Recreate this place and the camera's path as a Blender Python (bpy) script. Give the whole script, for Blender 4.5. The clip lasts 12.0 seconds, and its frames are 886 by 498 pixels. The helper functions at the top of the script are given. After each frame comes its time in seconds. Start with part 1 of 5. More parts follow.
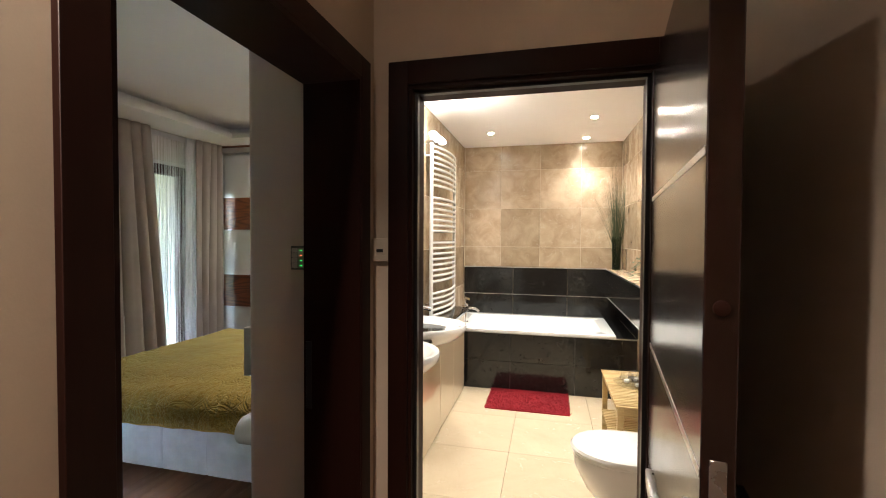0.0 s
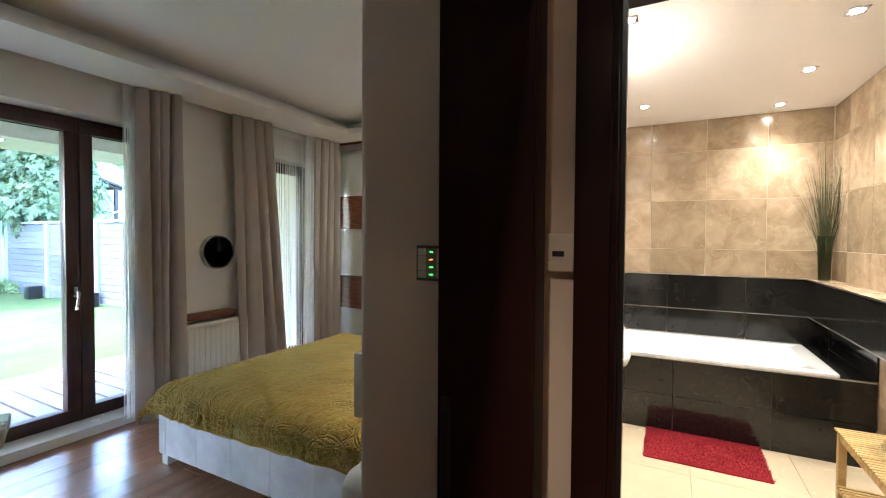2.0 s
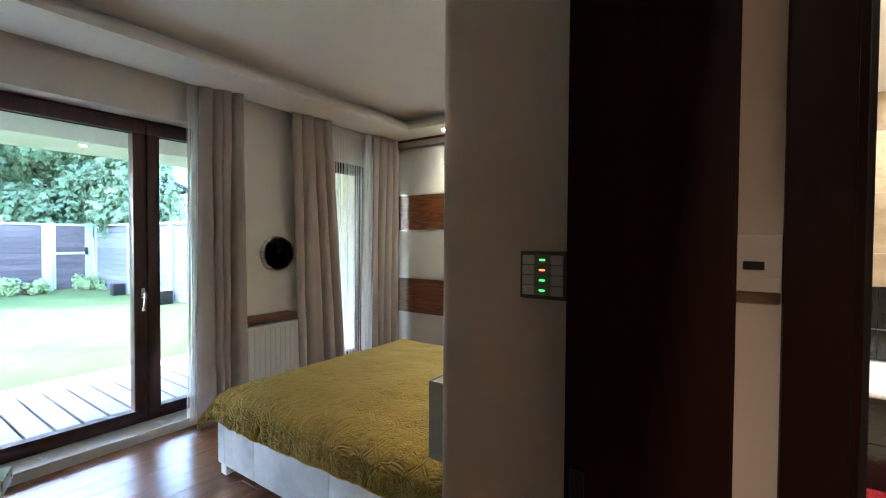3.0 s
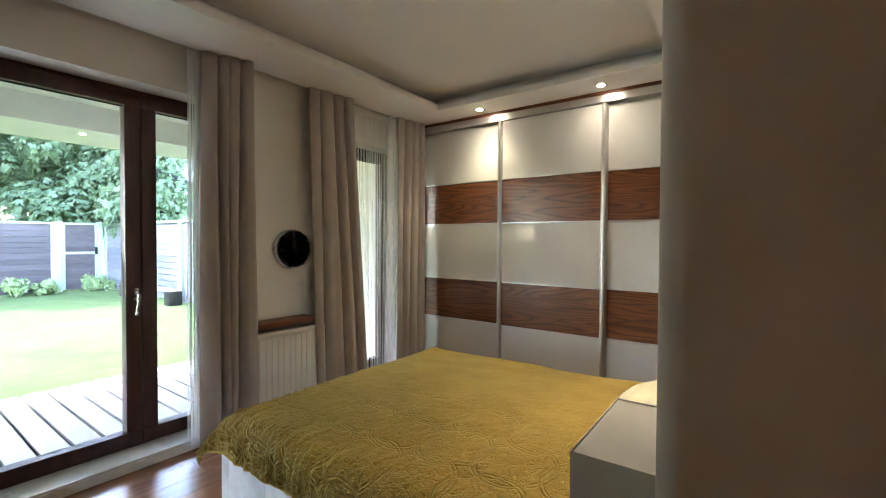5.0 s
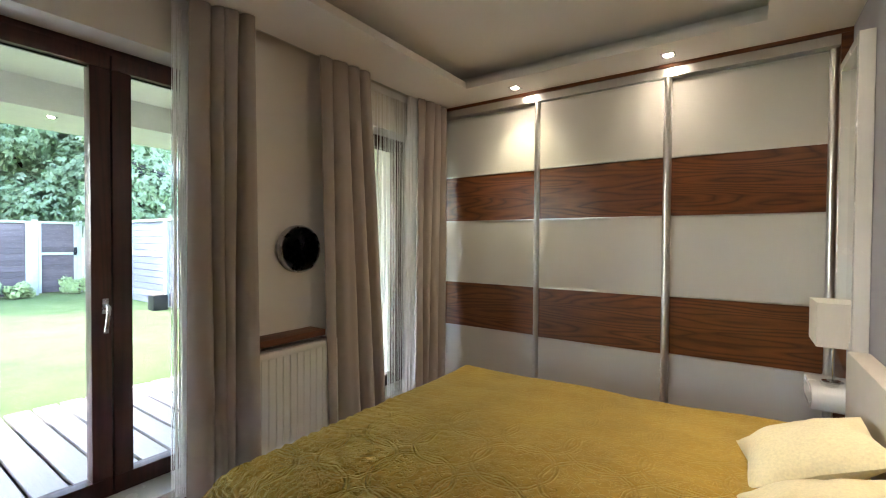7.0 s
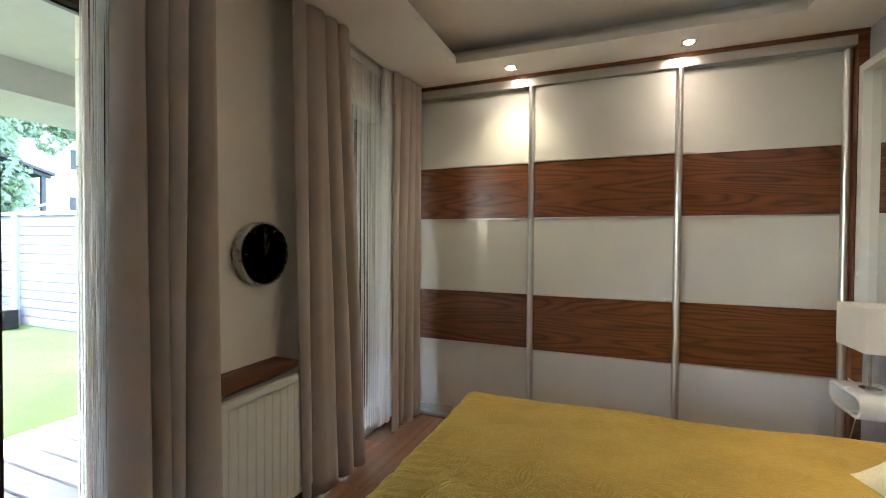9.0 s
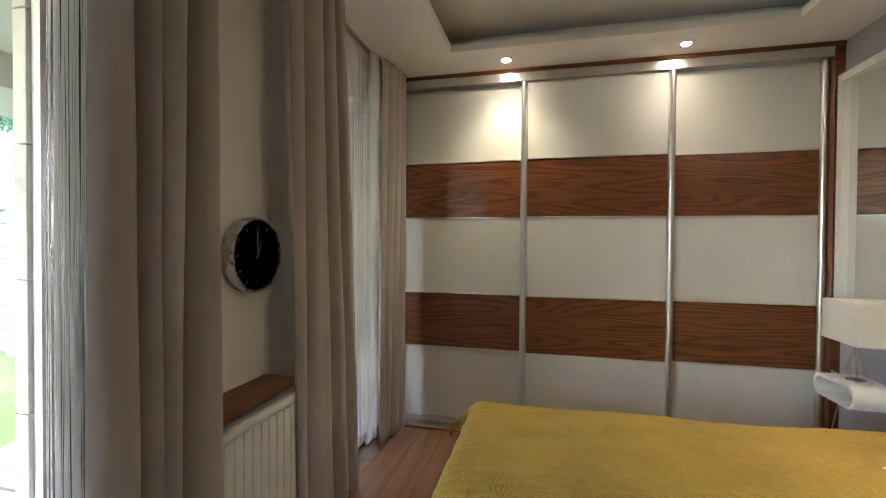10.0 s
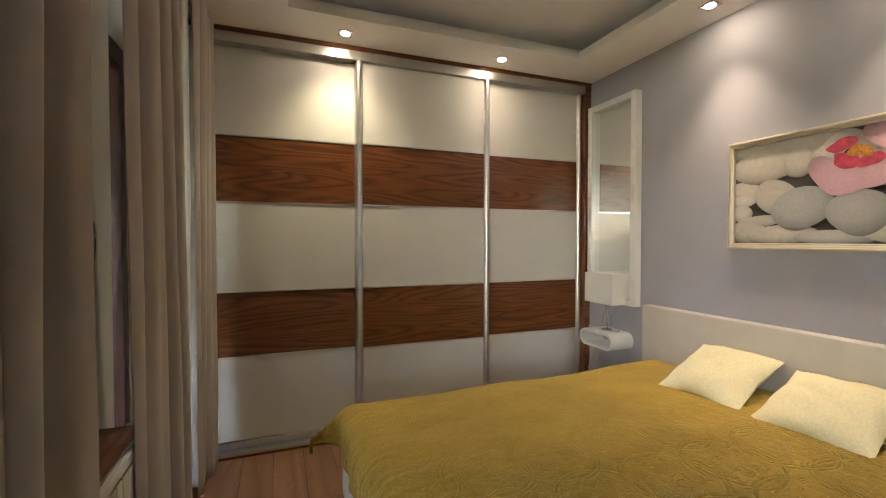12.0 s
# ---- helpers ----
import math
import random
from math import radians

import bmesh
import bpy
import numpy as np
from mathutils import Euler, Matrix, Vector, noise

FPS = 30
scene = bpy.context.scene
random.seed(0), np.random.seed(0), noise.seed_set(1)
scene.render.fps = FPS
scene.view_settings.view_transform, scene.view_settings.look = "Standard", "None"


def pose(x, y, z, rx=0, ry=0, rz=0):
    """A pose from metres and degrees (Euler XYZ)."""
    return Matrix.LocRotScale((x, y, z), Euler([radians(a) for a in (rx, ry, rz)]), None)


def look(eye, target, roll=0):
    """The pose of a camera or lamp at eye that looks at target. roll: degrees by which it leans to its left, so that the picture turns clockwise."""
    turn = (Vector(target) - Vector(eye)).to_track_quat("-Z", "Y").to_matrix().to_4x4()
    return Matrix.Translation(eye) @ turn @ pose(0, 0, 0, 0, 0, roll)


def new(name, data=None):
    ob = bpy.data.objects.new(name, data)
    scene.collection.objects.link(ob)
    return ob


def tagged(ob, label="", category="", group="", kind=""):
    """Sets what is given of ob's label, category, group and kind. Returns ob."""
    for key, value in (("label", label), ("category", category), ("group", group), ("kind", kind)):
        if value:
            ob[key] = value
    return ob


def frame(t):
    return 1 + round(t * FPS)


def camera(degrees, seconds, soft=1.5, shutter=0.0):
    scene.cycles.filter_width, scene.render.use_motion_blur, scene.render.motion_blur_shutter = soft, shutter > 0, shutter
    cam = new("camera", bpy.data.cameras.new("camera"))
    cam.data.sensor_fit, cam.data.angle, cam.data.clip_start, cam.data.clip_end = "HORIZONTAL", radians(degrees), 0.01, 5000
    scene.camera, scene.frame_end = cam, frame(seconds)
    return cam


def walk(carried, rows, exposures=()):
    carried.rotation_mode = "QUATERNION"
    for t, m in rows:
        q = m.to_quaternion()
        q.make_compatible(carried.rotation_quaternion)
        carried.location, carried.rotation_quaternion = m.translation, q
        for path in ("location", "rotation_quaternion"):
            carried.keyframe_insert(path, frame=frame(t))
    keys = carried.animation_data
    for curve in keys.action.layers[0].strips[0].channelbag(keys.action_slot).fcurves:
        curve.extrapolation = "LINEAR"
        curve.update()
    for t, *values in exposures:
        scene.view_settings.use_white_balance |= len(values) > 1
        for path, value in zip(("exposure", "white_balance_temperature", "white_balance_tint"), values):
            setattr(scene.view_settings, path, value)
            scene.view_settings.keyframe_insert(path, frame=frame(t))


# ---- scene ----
cam = camera(91.4, 12.0, soft=1.1)
METRES, EYE, TILT, LEAN, TURN = 4.1, 1.47, 0.0, 0.0, 13.7
ROWS = [
    (0.0, 0.0, 0.0, 0.0, 0.01, -1.42, -0.31),
    (0.5, -0.0128, 0.0385, -0.0021, 3.84, -1.43, -0.44),
    (1.0, -0.0261, 0.0766, -0.0016, 6.92, -1.44, -0.39),
    (1.5, -0.0398, 0.1137, -0.0019, 10.23, -1.38, -0.36),
    (2.0, -0.061, 0.1449, -0.0036, 14.02, -1.37, -0.35),
    (2.5, -0.0854, 0.1748, -0.0038, 18.36, -1.4, -0.31),
    (3.0, -0.1062, 0.2041, -0.0027, 20.93, -1.31, -0.37),
    (5.0, -0.2032, 0.3029, -0.0181, 22.25, -1.17, -0.31),
    (5.5, -0.2298, 0.3269, -0.0208, 22.24, -1.16, -0.31),
    (6.0, -0.2583, 0.3517, -0.023, 22.26, -1.14, -0.31),
    (6.5, -0.2883, 0.3751, -0.0232, 21.87, -1.1, -0.33),
    (8.5, -0.4548, 0.4642, -0.0191, 12.91, -1.0, -0.44),
    (9.0, -0.5025, 0.486, -0.0204, 8.13, -1.01, -0.41),
    (9.5, -0.5477, 0.5083, -0.0226, 4.62, -0.89, -0.38),
    (10.0, -0.5975, 0.5251, -0.0227, -0.19, -0.85, -0.4),
    (10.5, -0.6432, 0.5459, -0.0264, -7.28, -0.85, -0.36),
    (11.0, -0.6842, 0.5697, -0.027, -14.18, -0.94, -0.14),
    (11.5, -0.7196, 0.5921, -0.0313, -22.76, -1.05, -0.09),
    (12.0, -0.7454, 0.6093, -0.0351, -34.61, -1.21, 0.01),
]
walk(cam, [(t, pose(0, 0, EYE, TILT, LEAN, TURN) @ pose(METRES * x, METRES * y, METRES * z, 90 + pitch, roll, yaw)) for t, x, y, z, yaw, pitch, roll in ROWS],
     [(0.0, 4.92, 5800, 10), (3.0, 5.02, 5800, 10), (6.0, 4.9, 6800, 13), (9.0, 4.88, 6500, 14), (10.5, 4.86, 6650, 14), (12.0, 4.76, 7150, 15)])

# world, sun and exposure
world = bpy.data.worlds.new("sky")
scene.world = world
world.use_nodes = True
wn = world.node_tree
sky = wn.nodes.new("ShaderNodeTexSky")
sky.sky_type, sky.sun_disc = "NISHITA", False
sky.sun_elevation, sky.sun_rotation = radians(50), radians(245)
wn.links.new(sky.outputs[0], wn.nodes["Background"].inputs[0])
wn.nodes["Background"].inputs[1].default_value = 0.15
sun = new("sun", bpy.data.lights.new("sun", "SUN"))
sun.data.energy, sun.data.angle, sun.data.color = 0.5, radians(1.5), (1.0, 0.97, 0.93)
sun.matrix_world = look((0, 0, 0), (-math.sin(radians(245)) * 0.643, -math.cos(radians(245)) * 0.643, -0.766))

BED_W, BATH_W, HALL_W = 2.6, 3.3, 6.2


def lamp(name, at, watts, colour, cone=95, radius=0.03, blend=0.7, aim=(0, 0, -1)):
    ob = new(name, bpy.data.lights.new(name, "SPOT"))
    ob.data.energy, ob.data.color, ob.data.spot_size, ob.data.spot_blend, ob.data.shadow_soft_size = watts, colour, radians(cone), blend, radius
    ob.matrix_world = look(at, Vector(at) + Vector(aim))
    return ob


# ---- materials ----
def nodes_of(name):
    m = bpy.data.materials.new(name)
    m.use_nodes = True
    t = m.node_tree
    return m, t, t.nodes["Principled BSDF"]


def mapped(t, stretch=(1, 1, 1)):
    """Object coordinates, moved by each object's own random number."""
    co, mp, oi, mul = (t.nodes.new(n) for n in ("ShaderNodeTexCoord", "ShaderNodeMapping", "ShaderNodeObjectInfo", "ShaderNodeVectorMath"))
    mul.operation = "SCALE"
    mul.inputs[0].default_value = (7.3, 11.1, 5.7)
    t.links.new(oi.outputs["Random"], mul.inputs["Scale"])
    t.links.new(co.outputs["Object"], mp.inputs[0])
    t.links.new(mul.outputs[0], mp.inputs["Location"])
    mp.inputs["Scale"].default_value = stretch
    return mp.outputs[0], oi.outputs["Random"]


def noise_of(t, vec, scale, detail=6, rough=0.6, distort=0.0):
    n = t.nodes.new("ShaderNodeTexNoise")
    n.inputs["Scale"].default_value, n.inputs["Detail"].default_value = scale, detail
    n.inputs["Roughness"].default_value, n.inputs["Distortion"].default_value = rough, distort
    t.links.new(vec, n.inputs["Vector"])
    return n.outputs["Fac"]


def ramp(t, fac, stops):
    r = t.nodes.new("ShaderNodeValToRGB")
    e = r.color_ramp.elements
    while len(e) < len(stops):
        e.new(0.5)
    for el, (p, c) in zip(e, stops):
        el.position, el.color = p, (*c, 1)
    t.links.new(fac, r.inputs[0])
    return r.outputs[0]


def mix(t, kind, fac, a, b):
    m = t.nodes.new("ShaderNodeMix")
    m.data_type, m.blend_type = "RGBA", kind
    for sock, v in ((m.inputs[0], fac), (m.inputs[6], a), (m.inputs[7], b)):
        if isinstance(v, (int, float)):
            sock.default_value = v
        elif isinstance(v, tuple):
            sock.default_value = (*v, 1)
        else:
            t.links.new(v, sock)
    return m.outputs[2]


def bump(t, p, height, strength, distance=0.002):
    b = t.nodes.new("ShaderNodeBump")
    b.inputs["Strength"].default_value, b.inputs["Distance"].default_value = strength, distance
    t.links.new(height, b.inputs["Height"])
    t.links.new(b.outputs[0], p.inputs["Normal"])


def shade(c, k):
    return tuple(min(1.0, max(0.0, v * k)) for v in c)


def plain(name, col, rough=0.5, metal=0.0, var=0.08, scale=6, bumps=0.15, fine=120, stretch=(1, 1, 1), coat=0.0, rnd=0.0):
    """A surface with grain at two scales, roughness variation and fine relief."""
    m, t, p = nodes_of(name)
    vec, rand = mapped(t, stretch)
    big = noise_of(t, vec, scale, 5)
    small = noise_of(t, vec, fine, 3)
    c = ramp(t, big, [(0.25, shade(col, 1 - var)), (0.75, shade(col, 1 + var))])
    c = mix(t, "MULTIPLY", 0.6 * min(1.0, var * 4), c, ramp(t, small, [(0.3, (0.75, 0.75, 0.75)), (0.7, (1, 1, 1))]))
    if rnd:
        c = mix(t, "MULTIPLY", 1.0, c, ramp(t, rand, [(0, (1 - rnd,) * 3), (1, (1, 1, 1))]))
    t.links.new(c, p.inputs["Base Color"])
    r = ramp(t, big, [(0.2, (rough * 0.8,) * 3), (0.8, (min(1, rough * 1.2),) * 3)])
    t.links.new(r, p.inputs["Roughness"])
    p.inputs["Metallic"].default_value = metal
    p.inputs["Coat Weight"].default_value = coat
    if bumps:
        bump(t, p, small, bumps, 0.001)
    return m


def veneer(name, dark, mid, light, along=0, rings=9.0, rough=0.35, coat=0.0, rnd=0.25, squash=9.0):
    """Wood whose grain runs along one axis (0 x, 1 y, 2 z), with wavy cathedral figure and pores."""
    m, t, p = nodes_of(name)
    s = [1.0, 1.0, 1.0]
    s[along] = 1.0 / squash
    vec, rand = mapped(t, tuple(s))
    # growth rings: level lines of a slow, drawn-out field, crowded in places and open in others
    field = noise_of(t, vec, rings * 0.42, 1.6, 0.4, 0.3)
    mul, tri = t.nodes.new("ShaderNodeMath"), t.nodes.new("ShaderNodeMath")
    mul.operation, tri.operation = "MULTIPLY", "PINGPONG"
    mul.inputs[1].default_value, tri.inputs[1].default_value = 30.0, 1.0
    t.links.new(field, mul.inputs[0])
    t.links.new(mul.outputs[0], tri.inputs[0])
    fine = noise_of(t, vec, 160, 4, 0.7)
    streak = noise_of(t, vec, rings * 3.0, 4, 0.6)
    c = ramp(t, tri.outputs[0], [(0.0, tuple(0.75 * a + 0.25 * b for a, b in zip(dark, mid))), (0.28, mid), (0.8, light), (1.0, light)])
    c = mix(t, "MIX", ramp(t, streak, [(0.35, (0.4, 0.4, 0.4)), (0.65, (0.05, 0.05, 0.05))]), c, ramp(t, streak, [(0.25, dark), (0.55, mid), (0.8, light)]))
    c = mix(t, "MULTIPLY", 0.4, c, ramp(t, fine, [(0.35, (0.62, 0.57, 0.53)), (0.6, (1, 1, 1))]))
    c = mix(t, "MULTIPLY", 1.0, c, ramp(t, rand, [(0, (1 - rnd,) * 3), (1, (1, 1, 1))]))
    t.links.new(c, p.inputs["Base Color"])
    t.links.new(ramp(t, fine, [(0.2, (rough * 1.25,) * 3), (0.8, (rough * 0.85,) * 3)]), p.inputs["Roughness"])
    p.inputs["Coat Weight"].default_value = coat
    p.inputs["Coat Roughness"].default_value = 0.12
    bump(t, p, fine, 0.12, 0.0006)
    return m


def stone_tile(name, a, b, c_dark, rough, rnd, scale=5.0):
    """Clouded stone with pits and veins, each tile its own shade."""
    m, t, p = nodes_of(name)
    vec, rand = mapped(t)
    cloud = noise_of(t, vec, scale, 8, 0.62, 0.8)
    vein = noise_of(t, vec, scale * 2.6, 10, 0.7, 1.6)
    c = ramp(t, cloud, [(0.3, a), (0.7, b)])
    c = mix(t, "MIX", ramp(t, vein, [(0.56, (0, 0, 0)), (0.72, (1, 1, 1))]), c, c_dark)
    c = mix(t, "MULTIPLY", 1.0, c, ramp(t, rand, [(0, (1 - rnd, 1 - rnd * 1.05, 1 - rnd * 1.15)), (1, (1, 1, 1))]))
    t.links.new(c, p.inputs["Base Color"])
    t.links.new(ramp(t, vein, [(0.3, (rough,) * 3), (0.75, (min(1, rough * 2),) * 3)]), p.inputs["Roughness"])
    bump(t, p, vein, 0.08, 0.001)
    return m


def cloth(name, col, rough=0.9, weave=700, var=0.12, bumps=0.3, sheen=0.3):
    m, t, p = nodes_of(name)
    vec, rand = mapped(t)
    big = noise_of(t, vec, 5, 5)
    small = noise_of(t, vec, weave, 2)
    c = ramp(t, big, [(0.3, shade(col, 1 - var)), (0.7, shade(col, 1 + var))])
    c = mix(t, "MULTIPLY", 0.5, c, ramp(t, small, [(0.3, (0.7, 0.7, 0.7)), (0.7, (1, 1, 1))]))
    t.links.new(c, p.inputs["Base Color"])
    p.inputs["Roughness"].default_value = rough
    p.inputs["Sheen Weight"].default_value = sheen
    p.inputs["Specular IOR Level"].default_value = 0.25
    bump(t, p, small, bumps, 0.001)
    return m


def glow(name, col, strength):
    m, t, p = nodes_of(name)
    p.inputs["Base Color"].default_value = (*col, 1)
    p.inputs["Emission Color"].default_value = (*col, 1)
    p.inputs["Emission Strength"].default_value = strength
    return m


def glass(name, tint=(1, 1, 1), rough=0.0, ior=1.45):
    m, t, p = nodes_of(name)
    p.inputs["Base Color"].default_value = (*tint, 1)
    p.inputs["Transmission Weight"].default_value = 1.0
    p.inputs["Roughness"].default_value, p.inputs["IOR"].default_value = rough, ior
    return m


PAINT = plain("cream_wall_paint", (0.80, 0.765, 0.72), 0.75, var=0.03, scale=2, bumps=0.12, fine=260)
LILAC = plain("lilac_grey_wall_paint", (0.37, 0.36, 0.405), 0.7, var=0.03, scale=2, bumps=0.12, fine=260)
HALLP = plain("beige_hall_paint", (0.55, 0.46, 0.37), 0.75, var=0.04, scale=2, bumps=0.15, fine=240)
WHITE = plain("white_ceiling_paint", (0.85, 0.82, 0.79), 0.8, var=0.02, scale=2, bumps=0.08, fine=250)
WENGE = plain("dark_wenge_door_veneer", (0.016, 0.0055, 0.004), 0.2, 0, 0.12, 4, 0.012, 90, (1, 1, 0.05))
CASING = plain("dark_wenge_casing_veneer", (0.020, 0.0062, 0.0042), 0.5, 0, 0.2, 4, 0.05, 90, (1, 1, 0.05))
CASING.node_tree.nodes["Principled BSDF"].inputs["Specular IOR Level"].default_value = 0.12
MAUVE = plain("warm_mauve_wall_paint", (0.68, 0.55, 0.46), 0.75, var=0.03, scale=2, bumps=0.12, fine=260)
MAHOG = veneer("dark_stained_window_wood", (0.034, 0.009, 0.008), (0.055, 0.014, 0.012), (0.07, 0.018, 0.015), 2, 10, 0.38, 0.0, 0.1, 14)
WALNUT = veneer("walnut_veneer", (0.042, 0.012, 0.005), (0.150, 0.047, 0.014), (0.222, 0.074, 0.022), 0, 17, 0.3, 0.1, 0.12, 11)
WALSILL = veneer("walnut_sill", (0.055, 0.018, 0.008), (0.14, 0.046, 0.018), (0.19, 0.066, 0.027), 1, 8, 0.5, 0.0, 0.1, 9)
FLOORW = veneer("red_brown_floor_plank", (0.23, 0.105, 0.056), (0.29, 0.14, 0.078), (0.34, 0.17, 0.096), 1, 5, 0.24, 0.35, 0.2, 14)
FLOORW.node_tree.nodes["Principled BSDF"].inputs["Coat Weight"].default_value = 0.8
FLOORW.node_tree.nodes["Principled BSDF"].inputs["Coat Roughness"].default_value = 0.24
LAMB = veneer("light_bench_wood", (0.40, 0.26, 0.10), (0.56, 0.40, 0.17), (0.66, 0.50, 0.24), 0, 5, 0.4, 0.0, 0.1, 10)
ALU = plain("brushed_aluminium", (0.62, 0.61, 0.60), 0.32, 1.0, 0.05, 30, 0.06, 300, (1, 1, 0.05))
CHROME = plain("chrome", (0.75, 0.75, 0.76), 0.08, 1.0, 0.03, 10, 0.0)
STEEL = plain("satin_steel", (0.5, 0.5, 0.52), 0.28, 1.0, 0.05, 20, 0.03, 200)
LACOBEL = plain("white_back_painted_glass", (0.62, 0.605, 0.57), 0.018, 0, 0.015, 2, 0.0)
LACOBEL.node_tree.nodes["Principled BSDF"].inputs["Specular IOR Level"].default_value = 0.13
ENAMEL = plain("white_enamel", (0.74, 0.73, 0.70), 0.25, 0, 0.02, 6, 0.03, 80)
CERAMIC = plain("white_ceramic", (0.82, 0.81, 0.79), 0.07, 0, 0.01, 4, 0.0, coat=0.5)
CURTAIN = cloth("taupe_curtain_cloth", (0.47, 0.405, 0.37), 0.8, 900, 0.06, 0.25, 0.2)
STRING = cloth("white_curtain_string", (0.88, 0.88, 0.88), 0.8, 600, 0.05, 0.2, 0.2)


def see_through(m, colour, share):
    """Lets part of the light pass through a thin cloth or leaf."""
    t = m.node_tree
    p, out = t.nodes["Principled BSDF"], t.nodes["Material Output"]
    tr_, mx = t.nodes.new("ShaderNodeBsdfTranslucent"), t.nodes.new("ShaderNodeMixShader")
    tr_.inputs[0].default_value = (*colour, 1)
    mx.inputs[0].default_value = share
    t.links.new(p.outputs[0], mx.inputs[1])
    t.links.new(tr_.outputs[0], mx.inputs[2])
    t.links.new(mx.outputs[0], out.inputs[0])


see_through(STRING, (0.98, 0.97, 0.97), 0.65)
see_through(CURTAIN, (0.42, 0.36, 0.31), 0.08)
VELVET = cloth("pale_grey_velvet", (0.70, 0.71, 0.74), 0.75, 500, 0.2, 0.25, 0.5)
HEADB = cloth("cream_leatherette", (0.60, 0.56, 0.50), 0.5, 300, 0.06, 0.15, 0.0)
PILLOW = cloth("cream_pillow_cloth", (0.80, 0.72, 0.46), 0.9, 110, 0.05, 0.8, 0.2)
SHADEC = cloth("cream_lampshade_cloth", (0.76, 0.72, 0.64), 0.8, 500, 0.03, 0.2, 0.1)
RUG = cloth("red_shaggy_pile", (0.34, 0.02, 0.03), 0.95, 160, 0.2, 0.3, 0.05)
TRAV = stone_tile("travertine_tile", (0.37, 0.265, 0.165), (0.64, 0.51, 0.36), (0.66, 0.57, 0.45), 0.13, 0.42, 5.5)
SLATE = stone_tile("black_polished_tile", (0.009, 0.009, 0.009), (0.016, 0.0155, 0.015), (0.045, 0.043, 0.038), 0.08, 0.3, 7.0)
FLOORT = stone_tile("cream_floor_tile", (0.58, 0.47, 0.32), (0.66, 0.55, 0.39), (0.52, 0.41, 0.27), 0.16, 0.12, 2.5)
GROUT = plain("pale_grout", (0.60, 0.50, 0.37), 0.9, 0, 0.06, 20, 0.2, 200)
DGROUT = plain("grey_grout", (0.22, 0.21, 0.195), 0.9, 0, 0.06, 20, 0.2, 200)
STONE = stone_tile("cream_facade_stone", (0.52, 0.48, 0.40), (0.62, 0.58, 0.50), (0.42, 0.38, 0.31), 0.6, 0.15, 3.0)
BLACK = plain("black_plastic", (0.012, 0.012, 0.013), 0.35, 0, 0.1, 20, 0.05, 200)
DIAL = plain("black_dial", (0.008, 0.008, 0.009), 0.2, 0, 0.1, 10, 0.0, coat=0.6)
GREYP = plain("dark_grey_switch_frame", (0.10, 0.088, 0.075), 0.35, 0, 0.05, 20, 0.05, 200)
KEYP = plain("pale_switch_key", (0.66, 0.62, 0.57), 0.4, 0, 0.03, 20, 0.05, 200)
STRIPP = plain("taupe_switch_strip", (0.30, 0.26, 0.20), 0.4, 0, 0.03, 20, 0.05, 200)
CREAMP = plain("cream_plastic", (0.52, 0.46, 0.38), 0.4, 0, 0.03, 20, 0.05, 200)
GOLD = plain("gold_pot", (0.62, 0.43, 0.13), 0.22, 1.0, 0.08, 12, 0.05, 120)
FRAMEM = plain("champagne_silver_frame", (0.56, 0.49, 0.37), 0.42, 0.35, 0.03, 20, 0.0)
MIRROR = plain("mirror_silver", (0.86, 0.87, 0.86), 0.0, 1.0, 0.0, 2, 0.0)
def thin_glass(name, tint, share):
    """Clear thin-walled glass: mostly see-through, with a gloss on top."""
    m = bpy.data.materials.new(name)
    m.use_nodes = True
    t = m.node_tree
    a, g, mx = (t.nodes.new(n) for n in ("ShaderNodeBsdfTransparent", "ShaderNodeBsdfGlossy", "ShaderNodeMixShader"))
    a.inputs[0].default_value, g.inputs["Roughness"].default_value = (*tint, 1), 0.03
    mx.inputs[0].default_value = share
    t.links.new(a.outputs[0], mx.inputs[1])
    t.links.new(g.outputs[0], mx.inputs[2])
    t.links.new(mx.outputs[0], t.nodes["Material Output"].inputs[0])
    return m


GLASS = thin_glass("clear_glass", (0.97, 0.975, 0.975), 0.11)
PANE = glass("window_pane", (1, 1, 1), 0.0, 1.12)
LEAF = plain("green_leaf", (0.20, 0.275, 0.165), 0.4, 0, 0.4, 2, 0.1, 60)
see_through(LEAF, (0.34, 0.46, 0.25), 0.42)
PLANTL = plain("dark_green_houseplant_leaf", (0.045, 0.085, 0.025), 0.6, 0, 0.35, 9, 0.1, 60)
GRASSL = plain("tall_grass_blade", (0.055, 0.070, 0.026), 0.75, 0, 0.3, 9, 0.1, 60)
BARK = plain("brown_bark", (0.09, 0.065, 0.045), 0.9, 0, 0.4, 12, 0.8, 60)
DECK = plain("grey_weathered_deck_board", (0.36, 0.35, 0.335), 0.7, 0, 0.12, 5, 0.35, 90, (0.1, 1, 1), rnd=0.15)
FENCEW = plain("weathered_purple_brown_fence_board", (0.135, 0.108, 0.112), 0.85, 0, 0.3, 5, 0.4, 60, (0.25, 1, 3), rnd=0.35)
# side fence: same weathered wood, sun and haze put into a paler colour
FENCESUN = plain("sun_paled_fence_board", (0.20, 0.20, 0.23), 0.85, 0, 0.25, 5, 0.4, 60, (0.25, 1, 3), rnd=0.25)
FPOST = plain("pale_green_fence_post", (0.42, 0.46, 0.40), 0.7, 0, 0.12, 6, 0.2, 60)
ROOFM = plain("dark_shed_roof", (0.05, 0.052, 0.055), 0.8, 0, 0.2, 6, 0.3, 60)
